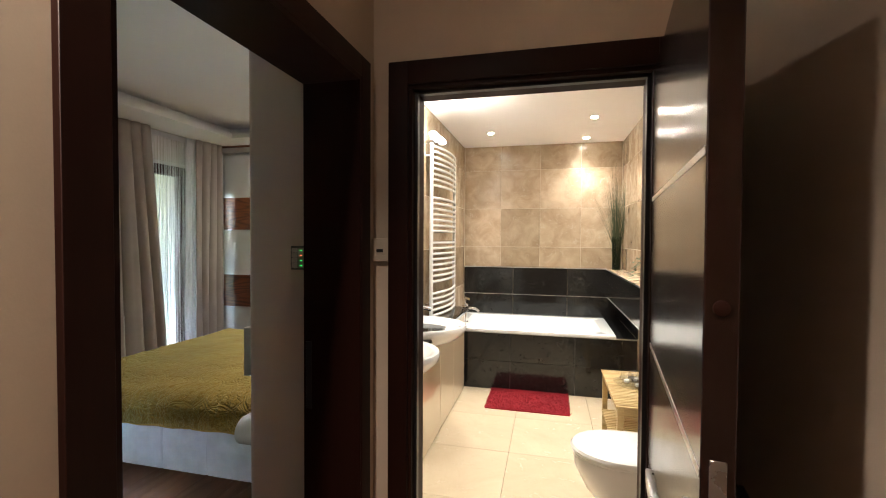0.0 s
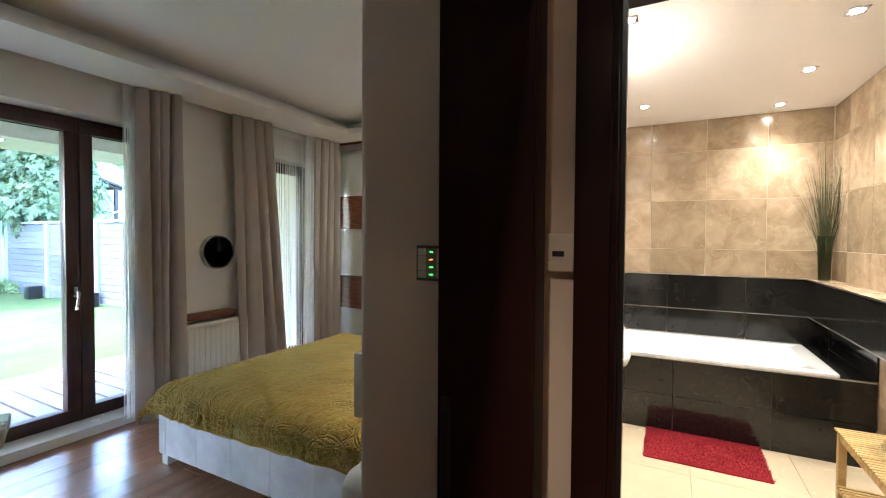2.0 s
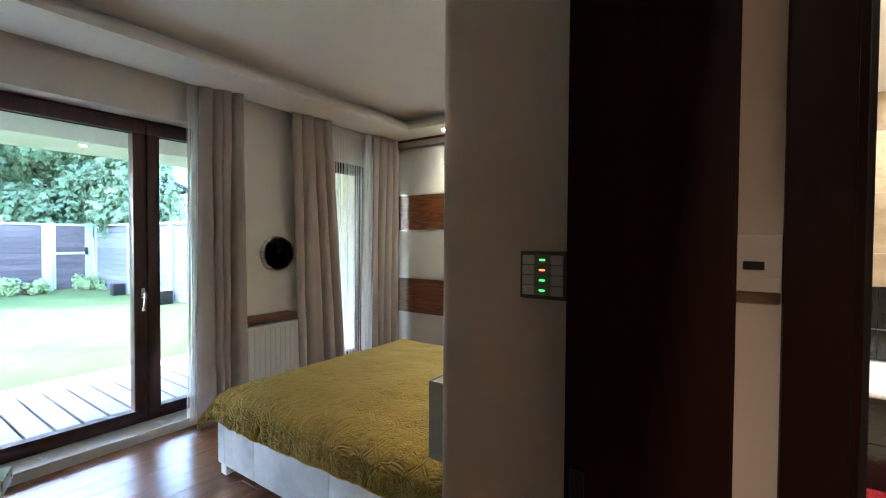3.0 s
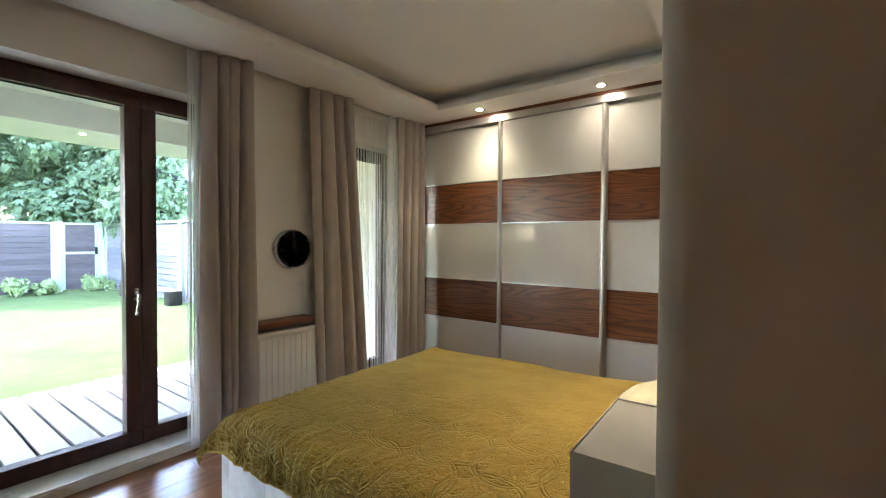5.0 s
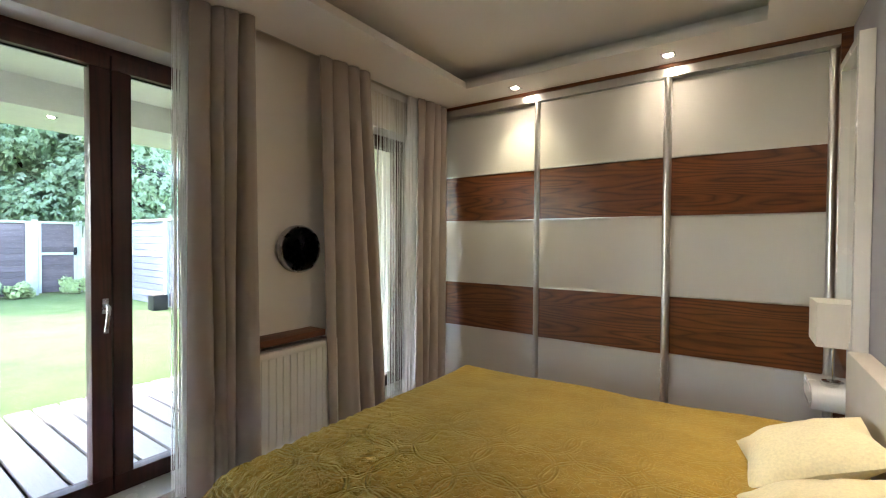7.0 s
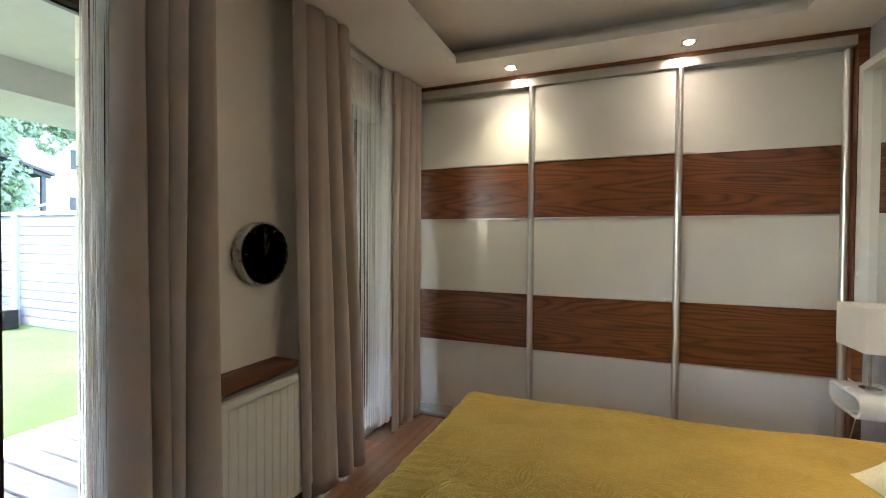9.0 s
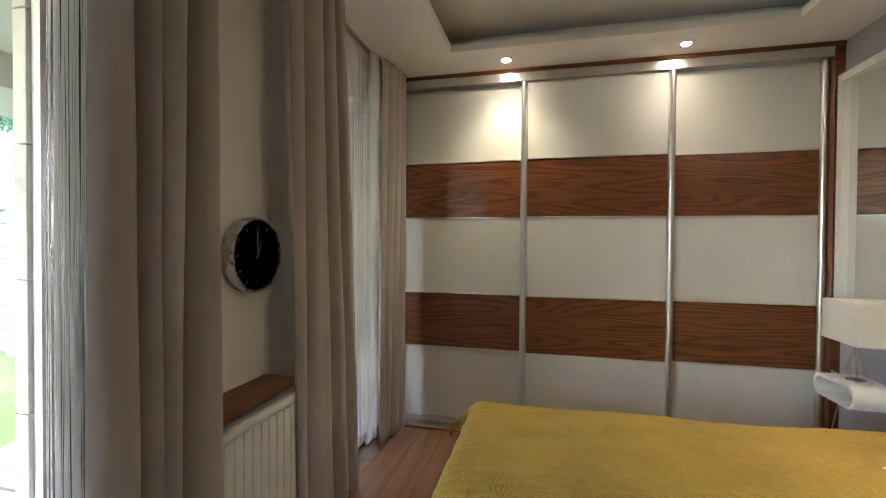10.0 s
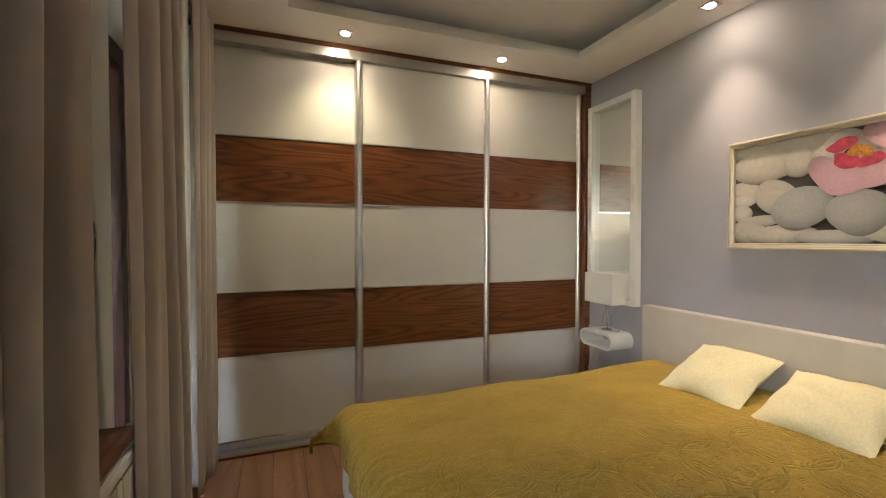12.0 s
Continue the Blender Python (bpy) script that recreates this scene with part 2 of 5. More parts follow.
CONC = plain("grey_terrace_plaster", (0.47, 0.46, 0.43), 0.85, 0, 0.08, 3, 0.25, 70)
SHEDG = plain("grey_green_shed_boards", (0.16, 0.22, 0.19), 0.8, 0, 0.15, 5, 0.3, 60)
SHRUBL = plain("pale_green_shrub_leaf", (0.30, 0.40, 0.16), 0.5, 0, 0.3, 4, 0.1, 60)
RENDERW = plain("white_render", (0.68, 0.68, 0.66), 0.85, 0, 0.06, 3, 0.2, 90)
SPOTON = glow("lit_lamp", (1.0, 0.88, 0.68), 13.0)
LED_G = glow("green_indicator", (0.1, 1.0, 0.15), 0.09)
LED_R = glow("orange_indicator", (1.0, 0.22, 0.08), 0.09)


# the quilt: interlaced circles and scrolls stitched into mustard velvet
def quilt_material():
    m, t, p = nodes_of("mustard_quilted_velvet")
    vec, rand = mapped(t)

    def calc(kind, a, b=None):
        n = t.nodes.new("ShaderNodeMath")
        n.operation = kind
        for sock, v in zip(n.inputs, (a, b)):
            if isinstance(v, (int, float)):
                sock.default_value = v
            elif v is not None:
                t.links.new(v, sock)
        return n.outputs[0]

    def stitch(d, at, wide):
        # 1 on the stitched line, 0 beyond its width
        r = t.nodes.new("ShaderNodeMapRange")
        r.interpolation_type = "SMOOTHSTEP"
        r.inputs["From Min"].default_value, r.inputs["From Max"].default_value = 0.0, wide
        r.inputs["To Min"].default_value, r.inputs["To Max"].default_value = 1.0, 0.0
        t.links.new(calc("ABSOLUTE", calc("SUBTRACT", d, at)), r.inputs["Value"])
        return r.outputs[0]

    uv = t.nodes.new("ShaderNodeTexCoord").outputs["UV"]
    wob, off = t.nodes.new("ShaderNodeTexNoise"), t.nodes.new("ShaderNodeVectorMath")
    wob.inputs["Scale"].default_value = 16.0
    off.operation = "MULTIPLY_ADD"
    off.inputs[1].default_value = (0.02, 0.02, 0.0)
    t.links.new(uv, wob.inputs["Vector"])
    t.links.new(wob.outputs["Color"], off.inputs[0])
    t.links.new(uv, off.inputs[2])
    cloth_at = off.outputs[0]
    lines = None
    for feature, radii in (("F1", (0.60, 0.545)), ("F2", (0.60, 0.545))):
        vo = t.nodes.new("ShaderNodeTexVoronoi")
        vo.voronoi_dimensions, vo.feature = "2D", feature
        vo.inputs["Scale"].default_value, vo.inputs["Randomness"].default_value = 3.7, 0.0
        t.links.new(cloth_at, vo.inputs["Vector"])
        for r in radii:
            ln = stitch(vo.outputs["Distance"], r, 0.030)
            lines = ln if lines is None else calc("MAXIMUM", lines, ln)
    # scrolls: level lines of a curly field
    curl = calc("PINGPONG", calc("MULTIPLY", noise_of(t, cloth_at, 21, 1.5, 0.5, 1.4), 8.0), 1.0)
    lines = calc("MAXIMUM", lines, calc("MULTIPLY", stitch(curl, 0.0, 0.42), 0.85))
    at = t.nodes.new("ShaderNodeAttribute")
    at.attribute_name = "relief"
    rel = t.nodes.new("ShaderNodeSeparateXYZ")
    t.links.new(at.outputs["Vector"], rel.inputs[0])
    crinkle = noise_of(t, cloth_at, 30, 3, 0.55, 1.0)
    height = calc("ADD", calc("MULTIPLY", calc("SUBTRACT", 1.0, lines), rel.outputs[0]), calc("MULTIPLY", crinkle, calc("ADD", calc("MULTIPLY", rel.outputs[1], 3.2), 0.3)))
    big = noise_of(t, vec, 3, 5)
    puff = noise_of(t, vec, 90, 5, 0.7, 0.6)
    col = (0.42, 0.268, 0.048)
    c = ramp(t, big, [(0.3, shade(col, 0.86)), (0.7, shade(col, 1.14))])
    c = mix(t, "MULTIPLY", 0.3, c, ramp(t, puff, [(0.3, (0.6, 0.6, 0.55)), (0.6, (1, 1, 1))]))
    t.links.new(c, p.inputs["Base Color"])
    p.inputs["Roughness"].default_value = 0.7
    p.inputs["Sheen Weight"].default_value = 0.45
    p.inputs["Sheen Roughness"].default_value = 0.4
    p.inputs["Sheen Tint"].default_value = (0.9, 0.8, 0.35, 1)
    p.inputs["Specular IOR Level"].default_value = 0.2
    bump(t, p, height, 1.0, 0.012)
    return m


QUILT = quilt_material()


def lawn_material():
    m, t, p = nodes_of("mown_lawn")
    vec, rand = mapped(t)
    c = ramp(t, noise_of(t, vec, 0.9, 8, 0.7), [(0.3, (0.065, 0.125, 0.026)), (0.7, (0.13, 0.19, 0.058))])
    fine = noise_of(t, vec, 45, 6, 0.8)
    c = mix(t, "MULTIPLY", 0.7, c, ramp(t, fine, [(0.3, (0.45, 0.5, 0.4)), (0.65, (1, 1, 1))]))
    t.links.new(c, p.inputs["Base Color"])
    p.inputs["Roughness"].default_value = 0.95
    bump(t, p, fine, 1.0, 0.03)
    return m


LAWN = lawn_material()


# ---- mesh helpers ----
def box(bm, x0, x1, y0, y1, z0, z1, bev=0.0):
    vs = [bm.verts.new((x, y, z)) for x in (x0, x1) for y in (y0, y1) for z in (z0, z1)]
    fs = [bm.faces.new([vs[i] for i in q]) for q in ((0, 1, 3, 2), (4, 6, 7, 5), (0, 4, 5, 1), (2, 3, 7, 6), (0, 2, 6, 4), (1, 5, 7, 3))]
    if bev > 0:
        bmesh.ops.bevel(bm, geom=list({e for f in fs for e in f.edges}), offset=bev, segments=1 if bev < 0.0025 else 2, profile=0.6, affect="EDGES")
    return bm


def boxm(*a, bev=0.0):
    return box(bmesh.new(), *a, bev=bev)


def lathe(bm, profile, at=(0, 0, 0), axis="z", n=24):
    """Turns (radius, height) pairs round an axis."""
    rings = []
    for r, h in profile:
        ring = []
        for i in range(n):
            a = 2 * math.pi * i / n
            u, v = r * math.cos(a), r * math.sin(a)
            q = {"z": (u, v, h), "x": (h, u, v), "y": (u, h, v)}[axis]
            ring.append(bm.verts.new((q[0] + at[0], q[1] + at[1], q[2] + at[2])))
        rings.append(ring)
    for a, b in zip(rings, rings[1:]):
        for i in range(n):
            bm.faces.new((a[i], a[(i + 1) % n], b[(i + 1) % n], b[i]))
    bm.faces.new(rings[0][::-1])
    bm.faces.new(rings[-1])
    return bm


def lathem(profile, at=(0, 0, 0), axis="z", n=24):
    return lathe(bmesh.new(), profile, at, axis, n)


def tube(bm, pts, r, n=8):
    """A round bar along a line of points."""
    pts = [Vector(q) for q in pts]
    rings = []
    for i, q in enumerate(pts):
        d = (pts[min(i + 1, len(pts) - 1)] - pts[max(i - 1, 0)]).normalized()
        side = d.cross(Vector((0, 0, 1)) if abs(d.z) < 0.9 else Vector((1, 0, 0))).normalized()
        up = side.cross(d)
        rings.append([bm.verts.new(q + r * (math.cos(2 * math.pi * k / n) * side + math.sin(2 * math.pi * k / n) * up)) for k in range(n)])
    for a, b in zip(rings, rings[1:]):
        for i in range(n):
            bm.faces.new((a[i], a[(i + 1) % n], b[(i + 1) % n], b[i]))
    bm.faces.new(rings[0][::-1])
    bm.faces.new(rings[-1])
    return bm


def prism(bm, poly, z0, z1):
    """A footprint raised between two heights."""
    lo = [bm.verts.new((x, y, z0)) for x, y in poly]
    hi = [bm.verts.new((x, y, z1)) for x, y in poly]
    n = len(poly)
    for i in range(n):
        bm.faces.new((lo[i], lo[(i + 1) % n], hi[(i + 1) % n], hi[i]))
    bm.faces.new(lo[::-1])
    bm.faces.new(hi)
    return bm


def finish(bm, name, smooth):
    bmesh.ops.recalc_face_normals(bm, faces=bm.faces)
    me = bpy.data.meshes.new(name)
    bm.to_mesh(me)
    bm.free()
    if smooth:
        me.shade_smooth()
        me.set_sharp_from_angle(angle=radians(42))
    return me


def part(name, bm, material, parent, label="", smooth=True):
    """Links a bmesh as one mesh object under a thing or a part."""
    me = finish(bm, name, smooth)
    me.materials.append(material)
    ob = new(name, me)
    ob.parent = parent
    return tagged(ob, label)


def solo(name, bm, material, label, category, group="", kind="", at=(0, 0, 0), smooth=True):
    """A thing or piece of the setting that is one mesh."""
    me = finish(bm, name, smooth)
    me.materials.append(material)
    ob = new(name, me)
    ob.location = at
    return tagged(ob, label, category, group, kind)


def thing(name, at, label, category, group="", kind="", turn=0.0):
    ob = new(name)
    ob.matrix_world = pose(*at, 0, 0, turn)
    ob.empty_display_size = 0.1
    return tagged(ob, label, category, group, kind)


def structure(name, boxes, material, label, category, bev=0.0):
    bm = bmesh.new()
    for b in boxes:
        box(bm, *b, bev=bev)
    return solo(name, bm, material, label, category, kind="structure")


def piece(name, me, parent, at, turn=0.0):
    ob = new(name, me)
    ob.parent = parent
    ob.matrix_basis = pose(*at, 0, 0, turn)
    return ob


def tile_mesh(name, sx, sy, sz, material, bev=0.0015):
    """A block with its origin at its centre, edges softened."""
    me = finish(boxm(-sx / 2, sx / 2, -sy / 2, sy / 2, -sz / 2, sz / 2, bev=bev), name, False)
    me.materials.append(material)
    return me


# ---- the large structure ----
WX, HX = -4.11, -1.175          # window wall and headboard wall of the bedroom
LOW, HIGH = 2.59, 2.74          # dropped and main ceiling of the bedroom

structure("floor", [(-4.6, -0.64, -0.85, 5.4, -0.2, -0.012)], FLOORW, "red-brown wooden bedroom floor in long planks", "floor")
structure("floor_hall", [(-0.64, 0.65, -1.75, 1.56, -0.2, 0.0)], FLOORW, "red-brown wooden hall floor", "floor")
structure("floor_bathroom", [(-1.1, 1.0, 1.56, 5.2, -0.2, -0.008)], GROUT, "cream tiled bathroom floor", "floor")

structure("wall_west", [
    (-4.6, WX, -0.85, 0.35, -0.2, 2.95), (-4.6, WX, 2.62, 3.55, -0.2, 2.95), (-4.6, WX, 4.42, 5.4, -0.2, 2.95),
    (-4.6, WX, 0.35, 2.62, 2.335, 2.95), (-4.6, WX, 3.55, 4.42, 2.30, 2.95),
    (-4.6, WX, 0.35, 2.62, -0.2, 0.055), (-4.6, WX, 3.55, 4.42, -0.2, 0.055)], PAINT,
    "cream painted bedroom wall with two glazed openings", "wall")
structure("wall_north", [(WX, HX, 5.22, 5.4, 0, 2.95)], PAINT, "cream painted wall behind the wardrobe", "wall")
structure("wall_south", [(WX, -0.835, -0.85, -0.7, 0, 2.95)], PAINT, "cream painted bedroom wall", "wall")

# the partition between bedroom and bathroom, its outer corner rounded off
solo("wall_east", boxm(HX - 0.005, -1.10, 1.64, 5.22, 0, 2.95), LILAC, "lilac-grey painted bedroom wall behind the headboard", "wall", kind="structure")
CR = 0.035
corner = [(HX - 0.018 + CR * (1 - math.sin(a)), 1.5175 + CR * (1 - math.cos(a))) for a in (radians(90 - 15 * k) for k in range(7))]
bm = prism(bmesh.new(), [(HX - 0.018, 1.64)] + corner + [(-0.8355, 1.5175), (-0.8355, 1.60), (-1.0995, 1.60), (-1.0995, 1.64)], 0, 2.95)
solo("wall_alcove", bm, MAUVE, "warm mauve painted wall end with a rounded corner", "wall", kind="structure")
structure("wall_bathroom_south", [(-0.835, -0.525, 1.52, 1.65, 0, 2.95), (0.36, 1.0, 1.52, 1.65, 0, 2.95), (-0.525, 0.36, 1.52, 1.65, 2.05, 2.95)],
          HALLP, "beige painted wall round the bathroom door", "wall")
structure("wall_bathroom_west", [(-1.1, -0.995, 1.65, 5.16, 0, 2.7)], GROUT, "tiled bathroom wall behind the towel radiator", "wall")
structure("wall_bathroom_north", [(-0.995, 1.0, 5.16, 5.4, 0, 2.7)], GROUT, "tiled bathroom wall above the bathtub", "wall")
structure("wall_bathroom_east", [(0.80, 1.0, 1.65, 5.16, 0, 2.7)], GROUT, "tiled bathroom wall above the ledge", "wall")
structure("wall_hall_west", [(-0.835, -0.64, -1.75, 0.479, 0, 2.95), (-0.835, -0.64, 1.416, 1.518, 0, 2.95), (-0.835, -0.64, 0.479, 1.416, 2.05, 2.95)],
          HALLP, "beige painted hall wall round the bedroom door", "wall")
structure("wall_hall_east", [(0.50, 0.65, -1.75, 1.518, 0, 2.95)], HALLP, "beige painted hall wall", "wall")
structure("wall_hall_south", [(-0.64, 0.50, -1.75, -1.6, 0, 2.95)], HALLP, "beige painted hall wall", "wall")

structure("ceiling_hall", [(-0.64, 0.50, -1.6, 1.518, 2.60, 2.7)], WHITE, "white painted hall ceiling", "ceiling")
structure("ceiling_bathroom", [(-0.995, 0.80, 1.65, 5.16, 2.56, 2.7)], WHITE, "white painted bathroom ceiling", "ceiling")
# the dropped border with its lip over a dark slot, and the higher field
RX0, RX1, RY0, RY1 = -3.50, -1.58, -0.1, 4.22
ring = []
for z0, z1, g in ((LOW, 2.64, 0.0), (2.64, HIGH, 0.16)):
    ring += [(-3.985, RX0 - g, -0.7, 5.22, z0, z1), (RX1 + g, HX - 0.005, -0.7, 5.22, z0, z1),
             (RX0 - g, RX1 + g, RY1 + g, 5.22, z0, z1), (RX0 - g, RX1 + g, -0.7, RY0 - g, z0, z1)]
ring += [(HX - 0.005, -0.835, -0.7, 1.52, LOW, HIGH), (WX, -0.835, -0.7, 5.22, HIGH, 2.95)]
structure("ceiling", ring, WHITE, "white stepped bedroom ceiling with a dropped border and shadow slot", "ceiling")
structure("roof", [(-4.6, 1.0, -1.75, 5.4, 2.955, 3.2)], RENDERW, "flat roof over the rooms", "roof")
structure("threshold", [(-4.30, WX + 0.012, 0.35, 2.62, 0.055, 0.068), (WX, WX + 0.012, 0.35, 2.62, 0.0, 0.055),
                        (WX, WX + 0.012, 3.48, 4.42, 0.0, 0.055), (-4.30, WX + 0.012, 3.48, 4.42, 0.055, 0.068)],
          ENAMEL, "white threshold strip under the glazed doors", "threshold", 0.002)


# ---- glazed terrace doors and window ----
def glazed(name, y0, y1, z0, z1, leaves, label, handle_at=None):
    """A dark wooden frame in the wall with leaves, each with stiles, rails and a pane."""
    t = thing(name, (-4.34, 0, 0), label, "glazed door", kind="structure")
    f = 0.045
    for nm, b in (("frame_post", (y0, y0 + f, z0, z1)), ("frame_post", (y1 - f, y1, z0, z1)), ("frame_head", (y0 + f, y1 - f, z1 - f, z1)), ("frame_sill", (y0 + f, y1 - f, z0, z0 + 0.03))):
        part(nm, boxm(-0.045, 0.04, *b, bev=0.003), MAHOG, t)
    for a, b in leaves:
        leaf = part("leaf", boxm(-0.03, 0.055, a, b, z1 - 0.11, z1 - 0.035, bev=0.006), MAHOG, t)
        part("bottom_rail", boxm(-0.03, 0.055, a, b, z0 + 0.02, z0 + 0.10, bev=0.006), MAHOG, leaf)
        for s in ((a, a + 0.085), (b - 0.085, b)):
            part("stile", boxm(-0.029, 0.054, *s, z0 + 0.10, z1 - 0.11, bev=0.006), MAHOG, leaf)
        part("gasket", boxm(0.012, 0.02, a + 0.08, b - 0.08, z1 - 0.118, z1 - 0.108), BLACK, leaf)
        pane = part("pane", boxm(-0.008, 0.008, a + 0.08, b - 0.08, z0 + 0.095, z1 - 0.105), PANE, leaf, "clear window pane", False)
        pane.visible_shadow = False
    if handle_at:
        y, z = handle_at
        h = part("handle", boxm(0.055, 0.064, y - 0.014, y + 0.014, z - 0.025, z + 0.05, bev=0.004), STEEL, t, "satin steel lever handle")
        bm = tube(bmesh.new(), [(0.06, y, z + 0.015), (0.10, y, z + 0.015), (0.108, y, z + 0.005), (0.108, y - 0.004, z - 0.04), (0.104, y - 0.012, z - 0.115)], 0.010, 10)
        part("lever", bm, STEEL, h)
    return t


glazed("door_1", 0.35, 2.62, 0.068, 2.335, [(0.395, 2.112), (2.118, 2.575)], "dark wooden terrace door with two glazed leaves, closed", (2.083, 1.03))
glazed("window_1", 3.55, 4.42, 0.068, 2.30, [(3.595, 4.375)], "tall dark wooden window behind a string curtain")


# ---- doors and casings of the hall ----
# bathroom: lining, casing and the open leaf
bdoor = thing("door_2", (0, 0, 0), "dark wenge bathroom door standing open, with two inlaid metal lines", "door", kind="structure")
for b in ((-0.525, -0.484, 1.505, 1.66, 0, 2.01), (0.319, 0.36, 1.505, 1.66, 0, 2.01), (-0.525, 0.36, 1.505, 1.66, 2.01, 2.05)):
    part("lining", boxm(*b, bev=0.002), CASING, bdoor)
for b in ((-0.571, -0.497, 1.49, 1.518, 0, 2.106), (0.332, 0.406, 1.49, 1.518, 0, 2.106), (-0.497, 0.332, 1.49, 1.518, 2.024, 2.106)):
    part("casing", boxm(*b, bev=0.003), CASING, bdoor)
for b in ((-0.484, -0.472, 1.535, 1.56, 0, 2.01), (0.307, 0.319, 1.535, 1.56, 0, 2.01), (-0.472, 0.307, 1.535, 1.56, 1.998, 2.01)):
    part("seal_strip", boxm(*b), BLACK, bdoor)
part("strike_plate", boxm(-0.4835, -0.4815, 1.56, 1.585, 0.95, 1.12, bev=0.0005), STEEL, bdoor)
leaf = part("leaf", boxm(0, 0.82, 0, 0.044, 0.01, 2.0, bev=0.002), WENGE, bdoor)
leaf.matrix_basis = pose(0.318, 1.488, 0, 0, 0, 262.6)
for z in (1.59, 1.13, 0.67):
    part("inlay", boxm(0.004, 0.816, -0.0012, 0.004, z, z + 0.012), ALU, leaf)
part("latch_plate", boxm(0.8195, 0.8215, 0.011, 0.033, 0.93, 1.16, bev=0.0008), STEEL, leaf)
part("deadbolt", lathem([(0.011, 0), (0.011, 0.004), (0.006, 0.006)], (0.8195, 0.022, 1.375), "x", 16), CASING, leaf, "bronzed bolt")


def lever(parent, x, side, z):
    """A flat lever on a square rosette; side is -1 or +1 across the leaf."""
    y = 0.0 if side < 0 else 0.044
    h = part("door_handle", boxm(x - 0.026, x + 0.026, min(y, y + side * 0.008), max(y, y + side * 0.008), z - 0.026, z + 0.026, bev=0.003), STEEL, parent, "satin steel lever handle")
    part("neck", lathem([(0.009, 0), (0.009, 0.05)], (x, y if side > 0 else y - 0.05, z), "y", 14), STEEL, h)
    ya, yb = sorted((y + side * 0.042, y + side * 0.056))
    part("lever", boxm(x - 0.125, x + 0.012, ya, yb, z - 0.012, z + 0.012, bev=0.003), STEEL, h)


lever(leaf, 0.757, -1, 1.03)
lever(leaf, 0.757, 1, 1.03)

# bedroom: lining, casing on both faces and the leaf folded back into the room
rdoor = thing("door_3", (0, 0, 0), "dark wenge bedroom door standing wide open", "door", kind="structure")
for b in ((-0.846, -0.629, 0.479, 0.519, 0, 2.01), (-0.846, -0.629, 1.376, 1.416, 0, 2.01), (-0.846, -0.629, 0.479, 1.416, 2.01, 2.05)):
    part("lining", boxm(*b, bev=0.0006), CASING, rdoor)
for x0, x1 in ((-0.64, -0.626), (-0.849, -0.835)):
    for b in ((0.437, 0.508, 0, 2.095), (1.387, 1.459, 0, 2.095), (0.508, 1.387, 2.024, 2.095)):
        part("casing", boxm(x0, x1, *b, bev=0.001), CASING, rdoor)
part("strike_plate", boxm(-0.836, -0.814, 1.372, 1.3765, 0.86, 1.10, bev=0.0008), BLACK, rdoor, "darkened steel strike plate")
rleaf = part("leaf", boxm(0, 0.84, 0, 0.044, 0.01, 2.0, bev=0.002), WENGE, rdoor)
rleaf.matrix_basis = pose(-0.852, 0.54, 0, 0, 0, 158.5)
lever(rleaf, 0.777, -1, 1.085)

# ---- wardrobe across the end of the bedroom ----
W0, W1 = WX, HX - 0.005
ward = thing("wardrobe", (-2.6, 4.9, 0), "built-in wardrobe with three sliding doors in white glass and walnut bands", "wardrobe")
ox, oy = -2.6, 4.9


def wbox(x0, x1, y0, y1, z0, z1, bev=0.0):
    return boxm(x0 - ox, x1 - ox, y0 - oy, y1 - oy, z0, z1, bev=bev)


part("carcass", wbox(W0, W1, 5.16, 5.2, 0.02, 2.56), ENAMEL, ward)
part("top_trim", wbox(W0, W1, 4.565, 4.585, 2.565, LOW), WALNUT, ward, "walnut edge trim")
part("side_trim", wbox(W1 - 0.05, W1, 4.57, 4.72, 0, 2.565), WALNUT, ward, "walnut edge trim")
part("top_rail", wbox(W0, W1 - 0.05, 4.575, 4.70, 2.505, 2.565, 0.002), ALU, ward, "brushed aluminium track")
part("bottom_rail", wbox(W0, W1 - 0.05, 4.575, 4.70, 0.012, 0.03, 0.002), ALU, ward, "brushed aluminium track")
part("plinth", wbox(W0, W1 - 0.05, 4.57, 4.70, 0.0, 0.012), WALNUT, ward)
BANDS = (0.03, 0.078, 0.600, 1.006, 1.558, 1.966, 2.495)
